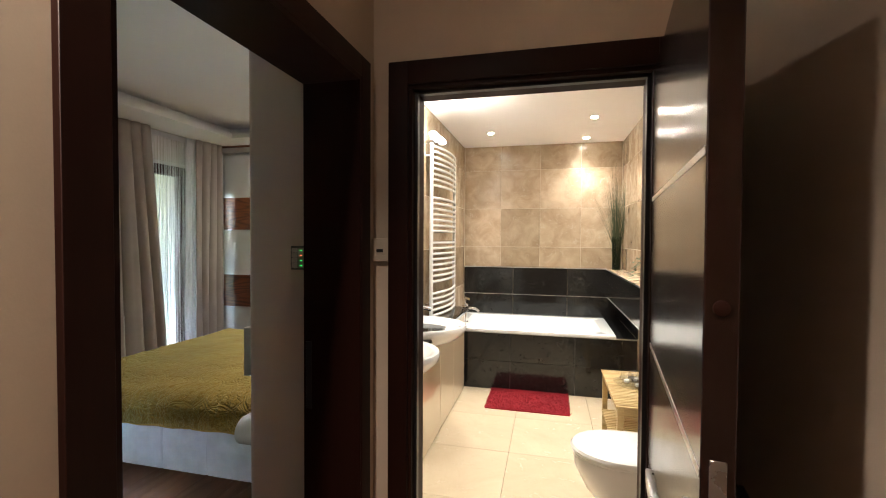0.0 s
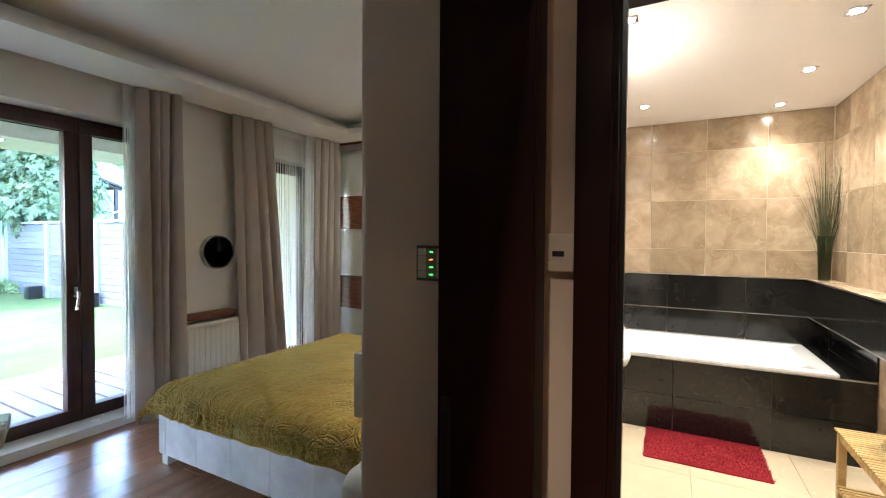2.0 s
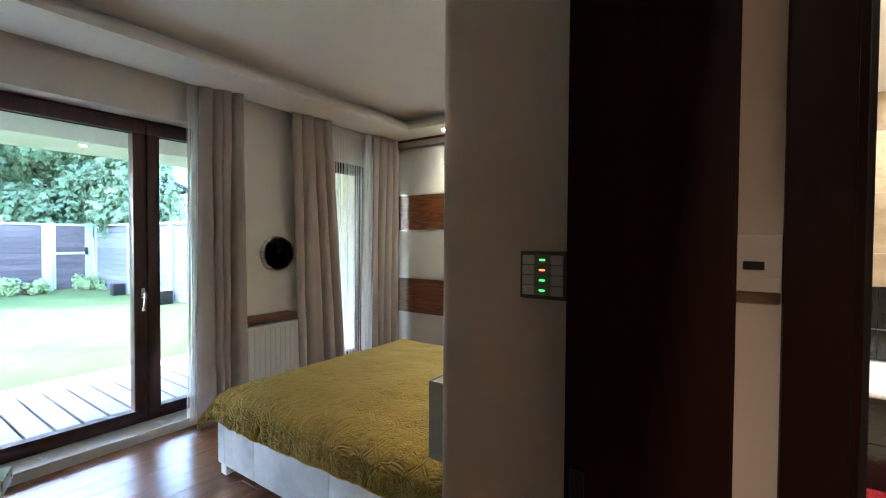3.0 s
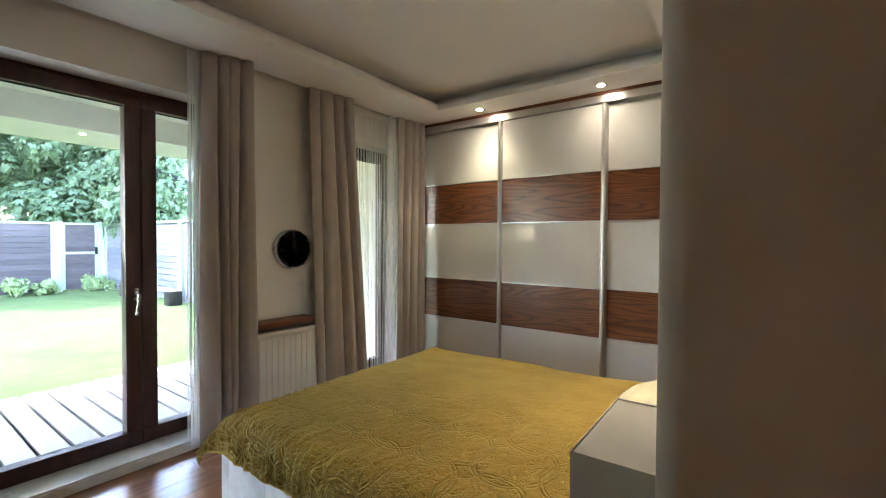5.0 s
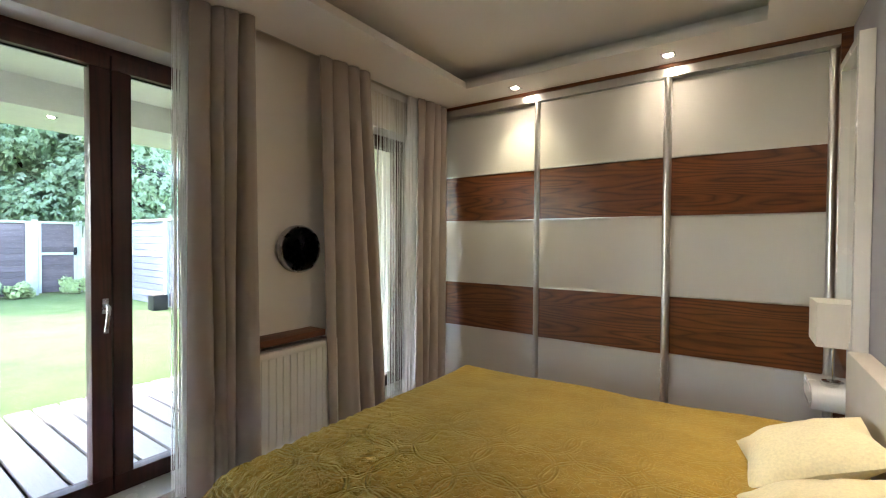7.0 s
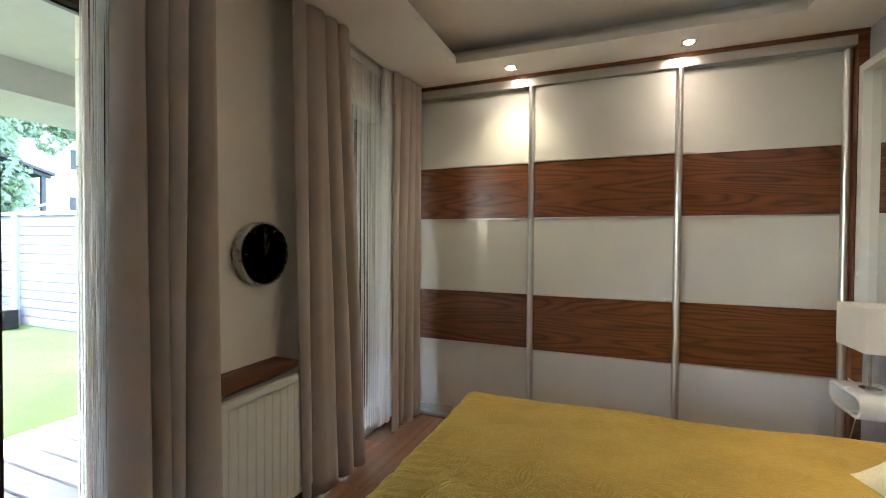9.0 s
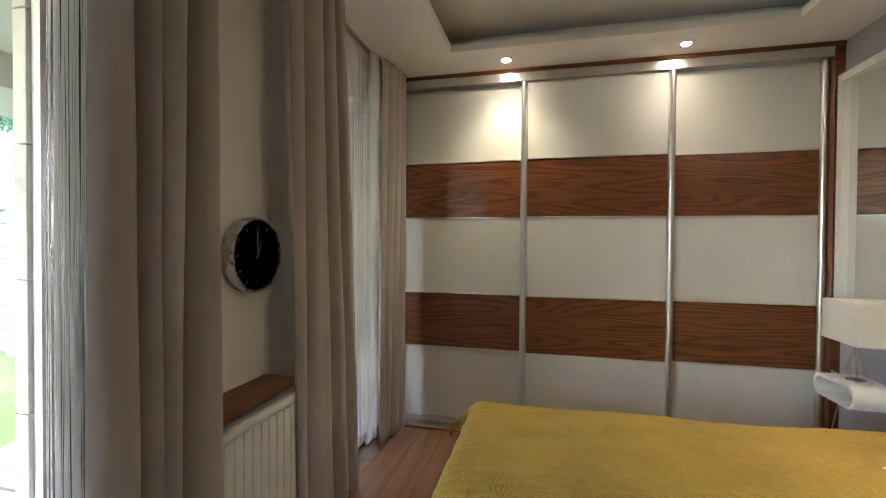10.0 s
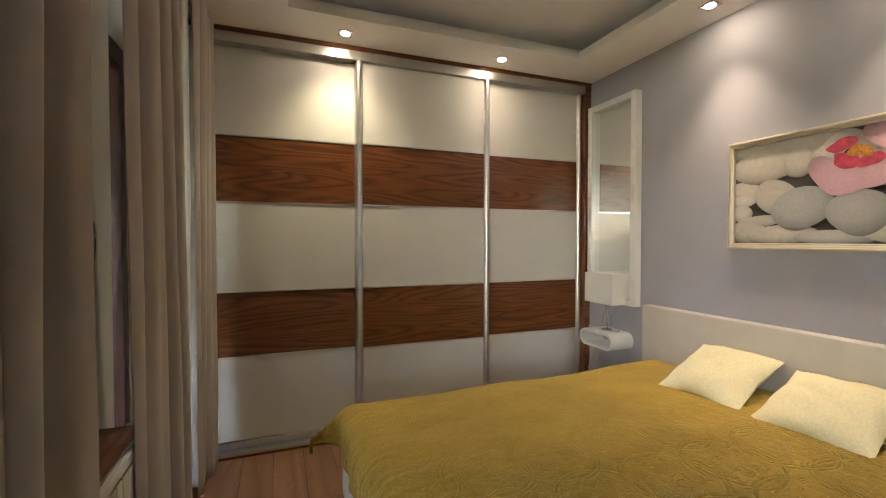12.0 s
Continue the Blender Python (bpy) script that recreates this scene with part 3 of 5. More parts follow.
for a, b, yf in ((-4.02, -3.03, 4.630), (-3.074, -2.085, 4.590), (-2.13, -1.225, 4.630)):
    d = part("door", wbox(a, b, yf + 0.02, yf + 0.03, 0.03, 2.505), ENAMEL, ward, "sliding door in white glass with two walnut bands")
    for s in ((a, a + 0.046), (b - 0.046, b)):
        cx = (s[0] + s[1]) / 2
        bm = bmesh.new()
        prism(bm, [(cx - ox + 0.023 * math.cos(radians(k)), yf - oy + 0.012 + 0.026 * math.sin(radians(k))) for k in range(180, 361, 20)]
              + [(cx - ox + 0.023, yf - oy + 0.019), (cx - ox - 0.023, yf - oy + 0.019)], 0.03, 2.505)
        part("stile", bm, ALU, d, "brushed aluminium stile")
    part("foot_rail", wbox(a + 0.046, b - 0.046, yf + 0.002, yf + 0.019, 0.032, 0.076, 0.002), ALU, d, "brushed aluminium rail")
    for k in range(1, 6):
        m = WALNUT if k in (2, 4) else LACOBEL
        part("band" if m is WALNUT else "glass_panel", wbox(a + 0.046, b - 0.046, yf + 0.008, yf + 0.019, BANDS[k] + 0.005, BANDS[k + 1] - 0.005), m, d,
             "walnut veneer band" if m is WALNUT else "white back-painted glass panel")
        if k < 5:
            part("divider", wbox(a + 0.046, b - 0.046, yf + 0.004, yf + 0.019, BANDS[k + 1] - 0.005, BANDS[k + 1] + 0.005, 0.001), ALU, d)

# ---- bed ----
bed = thing("bed", (-2.2, 2.99, 0), "upholstered double bed in pale grey velvet with a cream headboard", "bed")
bx, by = -2.2, 2.99


def bbox(x0, x1, y0, y1, z0, z1, bev=0.0):
    return boxm(x0 - bx, x1 - bx, y0 - by, y1 - by, z0, z1, bev=bev)


FX, S0, S1 = -3.27, 2.10, 3.87
for y0, y1 in ((S0, S0 + 0.07), (S1 - 0.07, S1)):
    rail = part("side_rail", bbox(FX + 0.075, -1.30, y0 + 0.004, y1 - 0.004, 0.075, 0.36), VELVET, bed)
    n = 6
    for k in range(n):
        a = FX + 0.075 + (-1.30 - FX - 0.075) * k / n
        b = FX + 0.075 + (-1.30 - FX - 0.075) * (k + 1) / n
        part("panel", bbox(a + 0.001, b - 0.001, y0, y1, 0.07, 0.372, 0.012), VELVET, rail)
rail = part("foot_rail", bbox(FX + 0.004, FX + 0.07, S0 + 0.004, S1 - 0.004, 0.075, 0.36), VELVET, bed)
for k in range(6):
    a, b = S0 + (S1 - S0) * k / 6, S0 + (S1 - S0) * (k + 1) / 6
    part("panel", bbox(FX, FX + 0.073, a + 0.001, b - 0.001, 0.07, 0.372, 0.012), VELVET, rail)
for x in (FX + 0.015, -1.42):
    for y in (S0 + 0.015, S1 - 0.075):
        part("leg", bbox(x, x + 0.06, y, y + 0.06, 0, 0.072, 0.004), ENAMEL, bed, "short white leg")
part("slat_base", bbox(FX + 0.08, -1.30, S0 + 0.08, S1 - 0.08, 0.2, 0.24), LAMB, bed)
part("headboard", bbox(-1.275, HX - 0.018, 2.03, 3.935, 0.12, 0.89, 0.012), HEADB, bed, "cream leatherette headboard")
solo("mattress", boxm(-0.97, 0.90, -0.79, 0.79, 0, 0.27, bev=0.05), HEADB, "thick white mattress under the quilt", "mattress", at=(-2.22, 2.985, 0.242))


def quilt():
    """A soft cover over the mattress, hanging at the foot and both sides; medallions, ruffles and hem lines are stitched in."""
    X0, X1, Y0, Y1, r, drop = FX - 0.020, -1.30, S0 - 0.020, S1 + 0.014, 0.10, 0.088
    nx, ny = 380, 400
    arc = r * math.pi / 2

    def side(s):
        # distance along the cloth from its lower edge: inward distance and fall
        over = s - drop - arc
        a = np.clip((s - drop) / r, 0, math.pi / 2)
        inward = r * (1 - np.cos(a)) + np.maximum(over, 0)
        fall = np.where(s < drop, r + drop - s, r * (1 - np.sin(a)))
        return inward, np.where(over > 0, 0.0, fall)

    lx, ly = drop + arc + (X1 - X0 - r), 2 * (drop + arc) + (Y1 - Y0 - 2 * r)
    sx, sy = np.meshgrid(np.linspace(0, lx, nx + 1), np.linspace(0, ly, ny + 1), indexing="ij")
    inx, fx = side(sx)
    near = sy <= ly / 2
    se = np.where(near, sy, ly - sy)
    iny, fy = side(se)
    out = np.where(near, -1.0, 1.0)
    x, y = X0 + inx, np.where(near, Y0 + iny, Y1 - iny)
    fall = np.hypot(fx, fy)
    both = (fx > 0) & (fy > 0)
    k = np.where(both, np.minimum(1, fx * fy / (r * r) * 0.55), 0)
    x, y = x - np.where(near, 0.05, 0.12) * k, y + out * 0.04 * k
    fall = np.where(both, np.minimum(fall, r + drop + 0.07), fall)

    def rough(cx, cy, seed):
        # smooth random field from a few waves
        rs = np.random.RandomState(seed)
        f = np.zeros_like(cx)
        for _ in range(10):
            a, w, p = rs.uniform(0, 6.28), rs.uniform(0.6, 1.6), rs.uniform(0, 6.28)
            f += np.sin(w * (cx * math.cos(a) + cy * math.sin(a)) + p)
        return f / 4.5

    puff = 0.004 * np.abs(rough(sx * 60, sy * 60, 4)) ** 0.7 + 0.003 * rough(sx * 28, sy * 28, 3)
    # crinkles that run down towards the hems, and stitched lines along them
    ex, ey = np.exp(-np.maximum(0, sx - 0.02) / 0.25), np.exp(-np.maximum(0, se - 0.02) / 0.25)
    cr = ey * rough(sx * 115 + 3 * rough(sy * 14, sx * 9, 8), sy * 26, 5) + ex * rough(sy * 115 + 3 * rough(sx * 14, sy * 9, 9), sx * 26, 6)
    hem = np.minimum(sx, se)
    lines = np.where(hem < 0.13, 0.004 * (np.abs(np.sin(hem / 0.026 * math.pi)) ** 0.5 - 0.7), 0)
    head = np.clip((x - X0) / (X1 - X0), 0, 1)
    soft = 0.006 * rough(sx * 7, sy * 7, 1) + 0.003 * rough(sx * 22, sy * 22, 2)
    smooth = 1 - 0.8 * np.clip((y - 2.75) / 0.6, 0, 1)
    lift = soft + (puff * smooth + 0.014 * cr * smooth + lines)
    crown = 0.020 * np.sin(math.pi * np.clip((y - Y0) / (Y1 - Y0), 0, 1)) * np.minimum(1, (x - X0) * 2.5)
    z = 0.522 + 0.035 * head ** 2 + crown - fall
    lift = np.where(fall > 0.09, np.maximum(lift, -0.002), lift)
    fn = np.hypot(fx, fy) + 1e-6
    w = np.clip(fall / 0.09, 0, 1)
    wave = 0.006 * np.sin(np.where(fy > fx, sx, sy) * 26 + 2.0 * rough(sx * 3, sy * 3, 7)) * np.clip(fall / 0.18, 0, 1)
    x = x - (lift * w + wave) * fx / fn
    y = y + out * (lift * w + wave) * fy / fn
    z = z + lift * np.sqrt(1 - np.minimum(1, w) * 0.98) + 0.007 * rough(sx * 5, sy * 5, 11) * np.clip((0.10 - hem) / 0.10, 0, 1)
    verts = np.stack([x, y, z], -1).reshape(-1, 3)
    i, j = np.meshgrid(np.arange(nx), np.arange(ny), indexing="ij")
    a = (i * (ny + 1) + j).ravel()
    me = bpy.data.meshes.new("quilt")
    me.from_pydata(verts.tolist(), [], np.stack([a, a + ny + 1, a + ny + 2, a + 1], -1).tolist())
    me.shade_smooth()
    me.materials.append(QUILT)
    uv = me.uv_layers.new(name="cloth")
    loops_at = np.zeros(len(me.loops), dtype=np.int32)
    me.loops.foreach_get("vertex_index", loops_at)
    flat_uv = np.stack([sx, sy], -1).reshape(-1, 2)
    uv.data.foreach_set("uv", flat_uv[loops_at].ravel().astype(np.float32))
    stitched, ruffle = 0.12 + 0.88 * np.clip((3.15 - y) / 0.7, 0, 1), np.clip(np.maximum(ex, ey) * 1.2 - 0.15, 0, 1) * smooth
    rel = me.attributes.new("relief", "FLOAT_VECTOR", "POINT")
    rel.data.foreach_set("vector", np.stack([stitched, ruffle, 0 * x], -1).reshape(-1).astype(np.float32))
    ob = new("quilt", me)
    so = ob.modifiers.new("thickness", "SOLIDIFY")
    so.thickness, so.offset = 0.010, -1.0
    grid = verts.reshape(nx + 1, ny + 1, 3)
    rim = [grid[q, 0] for q in range(nx, 0, -5)] + [grid[0, q] for q in range(0, ny, 5)] + [grid[q, ny] for q in range(0, nx, 5)]
    part("hem_piping", tube(bmesh.new(), [tuple(float(v) for v in q) for q in rim], 0.006, 6), QUILT, ob, "corded hem of the bedspread")
    return tagged(ob, "mustard-yellow quilted velvet bedspread stitched with interlaced circles, draped over the bed", "bedspread")


quilt()


def cushion(at, size, turn, lean, roll, label):
    """A square cushion, plump in the middle and pinched at the corners."""
    n, bm = 22, bmesh.new()
    grid = {}
    for sgn in (1, -1):
        for i in range(n + 1):
            for j in range(n + 1):
                u, v = 2 * i / n - 1, 2 * j / n - 1
                edge = i in (0, n) or j in (0, n)
                if edge and sgn < 0:
                    grid[sgn, i, j] = grid[1, i, j]
                    continue
                h = ((1 - abs(u) ** 2.2) * (1 - abs(v) ** 2.2)) ** 0.6 if not edge else 0
                pinch = 1 - 0.11 * (1 - abs(u * v)) * max(abs(u), abs(v)) ** 4
                x, y = u * pinch * size / 2, v * pinch * size / 2 * 0.97
                z = sgn * h * size * 0.19 + (0.010 * noise.noise(Vector((u * 2.2, v * 2.2, at[1] * 7 + sgn))) - 0.012 * math.exp(-((u - 0.5 * v + 0.15) / 0.13) ** 2) * max(0, 1 - abs(v) * 0.8)) * (0 if edge else 1) * min(1, 3 * h)
                grid[sgn, i, j] = bm.verts.new((x, y, z))
    for sgn in (1, -1):
        for i in range(n):
            for j in range(n):
                bm.faces.new([grid[sgn, a, b] for a, b in ((i, j), (i + 1, j), (i + 1, j + 1), (i, j + 1))])
    ob = solo("cushion", bm, PILLOW, label, "cushion", "cushions on the bed")
    ob.matrix_world = pose(*at, 0, 0, turn) @ pose(0, 0, 0, roll, lean, 0)
    return ob


cushion((-1.475, 3.24, 0.648), 0.42, 5, -25, 0, "cream waffle-weave cushion leaning on the headboard")
cushion((-1.475, 2.77, 0.638), 0.42, 5, -22, 0, "cream waffle-weave cushion lying on the bedspread")


# ---- bedside shelf, lamp, mirror, picture ----
def bedside(yc, z0=0.53):
    """A hollow shelf with round ends, fixed to the wall."""
    t = thing("bedside_shelf", (HX - 0.005, yc, z0), "white lacquered wall shelf with rounded ends, open through the middle", "shelf", "shelves beside the bed")
    L, H, th = 0.35, 0.125, 0.02

    def loop(length, h, n=10):
        r = h / 2
        pts = [(length / 2 - r + r * math.cos(a), r * math.sin(a)) for a in (math.pi * (k / n) - math.pi / 2 for k in range(n + 1))]
        return pts + [(-u, -v) for u, v in pts]

    bm = bmesh.new()
    rows = []
    for x in (-0.195, -0.190, 0.0):
        g = 0.003 if x == -0.195 else 0.0
        rows.append([[bm.verts.new((x, u, v + H / 2)) for u, v in lp] for lp in (loop(L - g, H - g), loop(L - 2 * th + g, H - 2 * th + g))])
    n = len(rows[0][0])
    for i in range(n):
        j = (i + 1) % n
        for a, b in zip(rows, rows[1:]):
            for k in (0, 1):
                bm.faces.new((a[k][i], a[k][j], b[k][j], b[k][i]))
        for rw in (rows[0], rows[-1]):
            bm.faces.new((rw[0][i], rw[0][j], rw[1][j], rw[1][i]))
    part("body", bm, ENAMEL, t)
    return z0 + H


def table_lamp(x, y, z, a=0.085):
    t = thing("table_lamp", (x, y, z), "unlit bedside lamp with a cream oblong shade on clear glass", "lamp", "lamps beside the bed")
    part("foot", lathem([(0.045, 0), (0.045, 0.006), (0.03, 0.010)], n=28), CHROME, t)
    part("base", lathem([(0.022, 0.010), (0.040, 0.03), (0.043, 0.06), (0.032, 0.10), (0.018, 0.14), (0.013, 0.19)], n=28), GLASS, t, "clear teardrop glass base")
    part("stem", lathem([(0.006, 0.012), (0.006, 0.24)], n=12), CHROME, t)
    bm = bmesh.new()
    b, z0, z1, k = 0.145, 0.205, 0.425, 0.002
    outer = [(-a, -b), (a, -b), (a, b), (-a, b)]
    inner = [(-a + k, -b + k), (a - k, -b + k), (a - k, b - k), (-a + k, b - k)]
    vs = [[bm.verts.new((px, py, zz)) for px, py in ring_] for ring_ in (outer, inner) for zz in (z0, z1)]
    for i in range(4):
        j = (i + 1) % 4
        for p, q in ((vs[0], vs[1]), (vs[2], vs[3]), (vs[1], vs[3]), (vs[0], vs[2])):
            bm.faces.new((p[i], p[j], q[j], q[i]))
    part("shade", bm, SHADEC, t, "cream cloth shade")
    part("diffuser", boxm(-a + 0.003, a - 0.003, -b + 0.003, b - 0.003, z1 - 0.006, z1 - 0.003), SHADEC, t)
    bm = tube(bmesh.new(), [(-0.03, 0.03, 0.004), (-0.02, 0.17, 0.004), (0.0, 0.2, -0.02), (0.03, 0.19, -0.18), (0.01, 0.21, -0.34), (0.05, 0.2, -0.52)], 0.003, 6)
    part("cord", bm, CREAMP, t)


for yc, yl, xl, zl, half in ((4.275, 4.265, -1.275, 0.53, 0.085), (1.835, 1.83, -1.272, 0.51, 0.068)):
    top = bedside(yc, zl)
    table_lamp(xl, yl, top, half)
    bowl = thing("ashtray", (-1.30, yl - 0.10, top), "small clear glass dish on the bedside shelf", "dish", "dishes beside the lamps")
    part("dish", lathem([(0.022, 0), (0.034, 0.006), (0.04, 0.022), (0.037, 0.022), (0.03, 0.010), (0.0, 0.007)], n=24), GLASS, bowl)

mir = thing("wall_mirror", (HX - 0.005, 4.285, 0.855), "tall narrow wall mirror in a deep white frame", "mirror")
part("glass", boxm(-0.02, -0.004, -0.205, 0.205, 0.04, 1.475), MIRROR, mir, "mirror glass", False)
for b in ((-0.247, -0.2, 0, 1.515), (0.2, 0.247, 0, 1.515), (-0.2, 0.2, 0, 0.045), (-0.2, 0.2, 1.47, 1.515)):
    part("frame_side", boxm(-0.06, -0.002, *b, bev=0.002), ENAMEL, mir, "white frame side")

PY0, PY1, PZ0, PZ1 = 2.56, 3.40, 1.275, 1.855
pic = thing("picture", (HX - 0.005, (PY0 + PY1) / 2, PZ0), "framed print of pale pebbles and a pink orchid", "picture")
pw, ph = (PY1 - PY0) / 2, PZ1 - PZ0
bm = bmesh.new()
prof = []
for g, dep in ((0.0, -0.002), (0.0, -0.026), (0.004, -0.031), (0.010, -0.032), (0.013, -0.028), (0.018, -0.027), (0.026, -0.022), (0.029, -0.024), (0.032, -0.022), (0.034, -0.008)):
    prof.append([bm.verts.new((dep, y, z)) for y, z in ((-pw + g, g), (pw - g, g), (pw - g, ph - g), (-pw + g, ph - g))])
for p, q in zip(prof, prof[1:]):
    for i in range(4):
        j = (i + 1) % 4
        bm.faces.new((p[i], p[j], q[j], q[i]))
part("frame", bm, FRAMEM, pic, "champagne-silver stepped moulding", False)
PEBBLEBG = plain("print_shadow_tone", (0.06, 0.055, 0.05), 0.4, 0, 0.4, 10, 0.0)


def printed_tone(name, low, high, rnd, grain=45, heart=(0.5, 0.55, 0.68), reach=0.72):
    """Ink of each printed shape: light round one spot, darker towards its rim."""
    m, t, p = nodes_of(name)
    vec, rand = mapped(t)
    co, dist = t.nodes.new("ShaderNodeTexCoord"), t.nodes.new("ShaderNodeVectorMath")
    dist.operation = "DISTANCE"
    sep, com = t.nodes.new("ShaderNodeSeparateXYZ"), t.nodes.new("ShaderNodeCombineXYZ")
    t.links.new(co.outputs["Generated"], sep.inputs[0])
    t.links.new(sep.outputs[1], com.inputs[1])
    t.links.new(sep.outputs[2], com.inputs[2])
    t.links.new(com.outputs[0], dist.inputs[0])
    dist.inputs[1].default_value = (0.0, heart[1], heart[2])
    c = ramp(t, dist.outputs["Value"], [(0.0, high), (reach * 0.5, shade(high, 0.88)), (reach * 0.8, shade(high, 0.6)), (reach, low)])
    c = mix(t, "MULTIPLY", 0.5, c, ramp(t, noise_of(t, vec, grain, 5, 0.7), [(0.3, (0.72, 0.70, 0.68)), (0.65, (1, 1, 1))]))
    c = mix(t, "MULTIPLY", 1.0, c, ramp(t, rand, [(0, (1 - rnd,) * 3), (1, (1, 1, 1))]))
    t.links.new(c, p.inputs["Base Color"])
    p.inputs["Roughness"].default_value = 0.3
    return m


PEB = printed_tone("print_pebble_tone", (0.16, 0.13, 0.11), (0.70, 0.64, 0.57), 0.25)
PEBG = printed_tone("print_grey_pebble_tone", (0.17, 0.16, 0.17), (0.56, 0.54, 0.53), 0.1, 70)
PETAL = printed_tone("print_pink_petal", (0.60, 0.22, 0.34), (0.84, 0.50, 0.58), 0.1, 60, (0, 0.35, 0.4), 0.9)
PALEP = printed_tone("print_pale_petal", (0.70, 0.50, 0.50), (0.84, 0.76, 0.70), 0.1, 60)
HEART = plain("print_orchid_heart", (0.62, 0.07, 0.13), 0.4, 0, 0.4, 30, 0.0)
AMBER = plain("print_orchid_throat", (0.62, 0.26, 0.05), 0.4, 0, 0.5, 60, 0.0)
part("print", boxm(-0.0095, -0.005, -pw + 0.03, pw - 0.03, 0.03, ph - 0.03), PEBBLEBG, pic, "printed pebbles and orchid")


def printed(name, y, z, ry, rz, turn, material, depth, wob=0.12):
    """A printed shape: a thin rounded outline on the sheet, cut at the frame."""
    bm = bmesh.new()
    n, ca, sa = 28, math.cos(radians(turn)), math.sin(radians(turn))
    pts = []
    for i in range(n):
        a = 2 * math.pi * i / n
        k = 1 + wob * noise.noise(Vector((math.cos(a) * 0.9 + y * 9, math.sin(a) * 0.9, z * 9)))
        u, v = ry * k * math.cos(a), rz * k * math.sin(a)
        pts.append((min(pw - 0.033, max(-pw + 0.033, y + u * ca - v * sa)), min(ph - 0.033, max(0.033, z + u * sa + v * ca))))
    f0 = [bm.verts.new((-0.0098 - depth, *q)) for q in pts]
    c = bm.verts.new((-0.0098 - depth, sum(q[0] for q in pts) / n, sum(q[1] for q in pts) / n))
    for i in range(n):
        bm.faces.new((f0[i], f0[(i + 1) % n], c))
    part(name, bm, material, pic, "", False)


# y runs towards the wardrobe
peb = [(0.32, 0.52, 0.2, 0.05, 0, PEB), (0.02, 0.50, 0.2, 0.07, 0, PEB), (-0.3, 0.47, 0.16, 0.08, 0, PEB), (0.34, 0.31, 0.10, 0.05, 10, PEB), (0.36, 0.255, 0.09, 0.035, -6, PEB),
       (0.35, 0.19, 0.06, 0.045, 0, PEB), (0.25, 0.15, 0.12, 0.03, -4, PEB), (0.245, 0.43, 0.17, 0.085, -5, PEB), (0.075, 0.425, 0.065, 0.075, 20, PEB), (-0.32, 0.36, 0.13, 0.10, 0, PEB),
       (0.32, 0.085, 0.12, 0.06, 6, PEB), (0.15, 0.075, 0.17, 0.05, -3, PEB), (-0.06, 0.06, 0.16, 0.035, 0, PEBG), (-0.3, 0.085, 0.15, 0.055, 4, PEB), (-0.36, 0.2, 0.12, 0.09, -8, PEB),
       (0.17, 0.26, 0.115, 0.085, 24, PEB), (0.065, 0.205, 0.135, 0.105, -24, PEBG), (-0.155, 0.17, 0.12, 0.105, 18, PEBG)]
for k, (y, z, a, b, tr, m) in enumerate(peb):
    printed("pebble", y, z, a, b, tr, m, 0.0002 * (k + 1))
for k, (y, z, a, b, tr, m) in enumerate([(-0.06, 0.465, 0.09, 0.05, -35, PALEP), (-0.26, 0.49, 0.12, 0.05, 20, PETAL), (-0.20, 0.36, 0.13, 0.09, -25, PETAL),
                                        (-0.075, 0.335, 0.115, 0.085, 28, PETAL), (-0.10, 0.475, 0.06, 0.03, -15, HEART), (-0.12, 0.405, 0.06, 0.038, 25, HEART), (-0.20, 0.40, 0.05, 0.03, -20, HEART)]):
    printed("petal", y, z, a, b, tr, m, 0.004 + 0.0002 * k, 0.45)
printed("orchid_heart", -0.16, 0.44, 0.042, 0.03, 20, AMBER, 0.0056, 0.9)


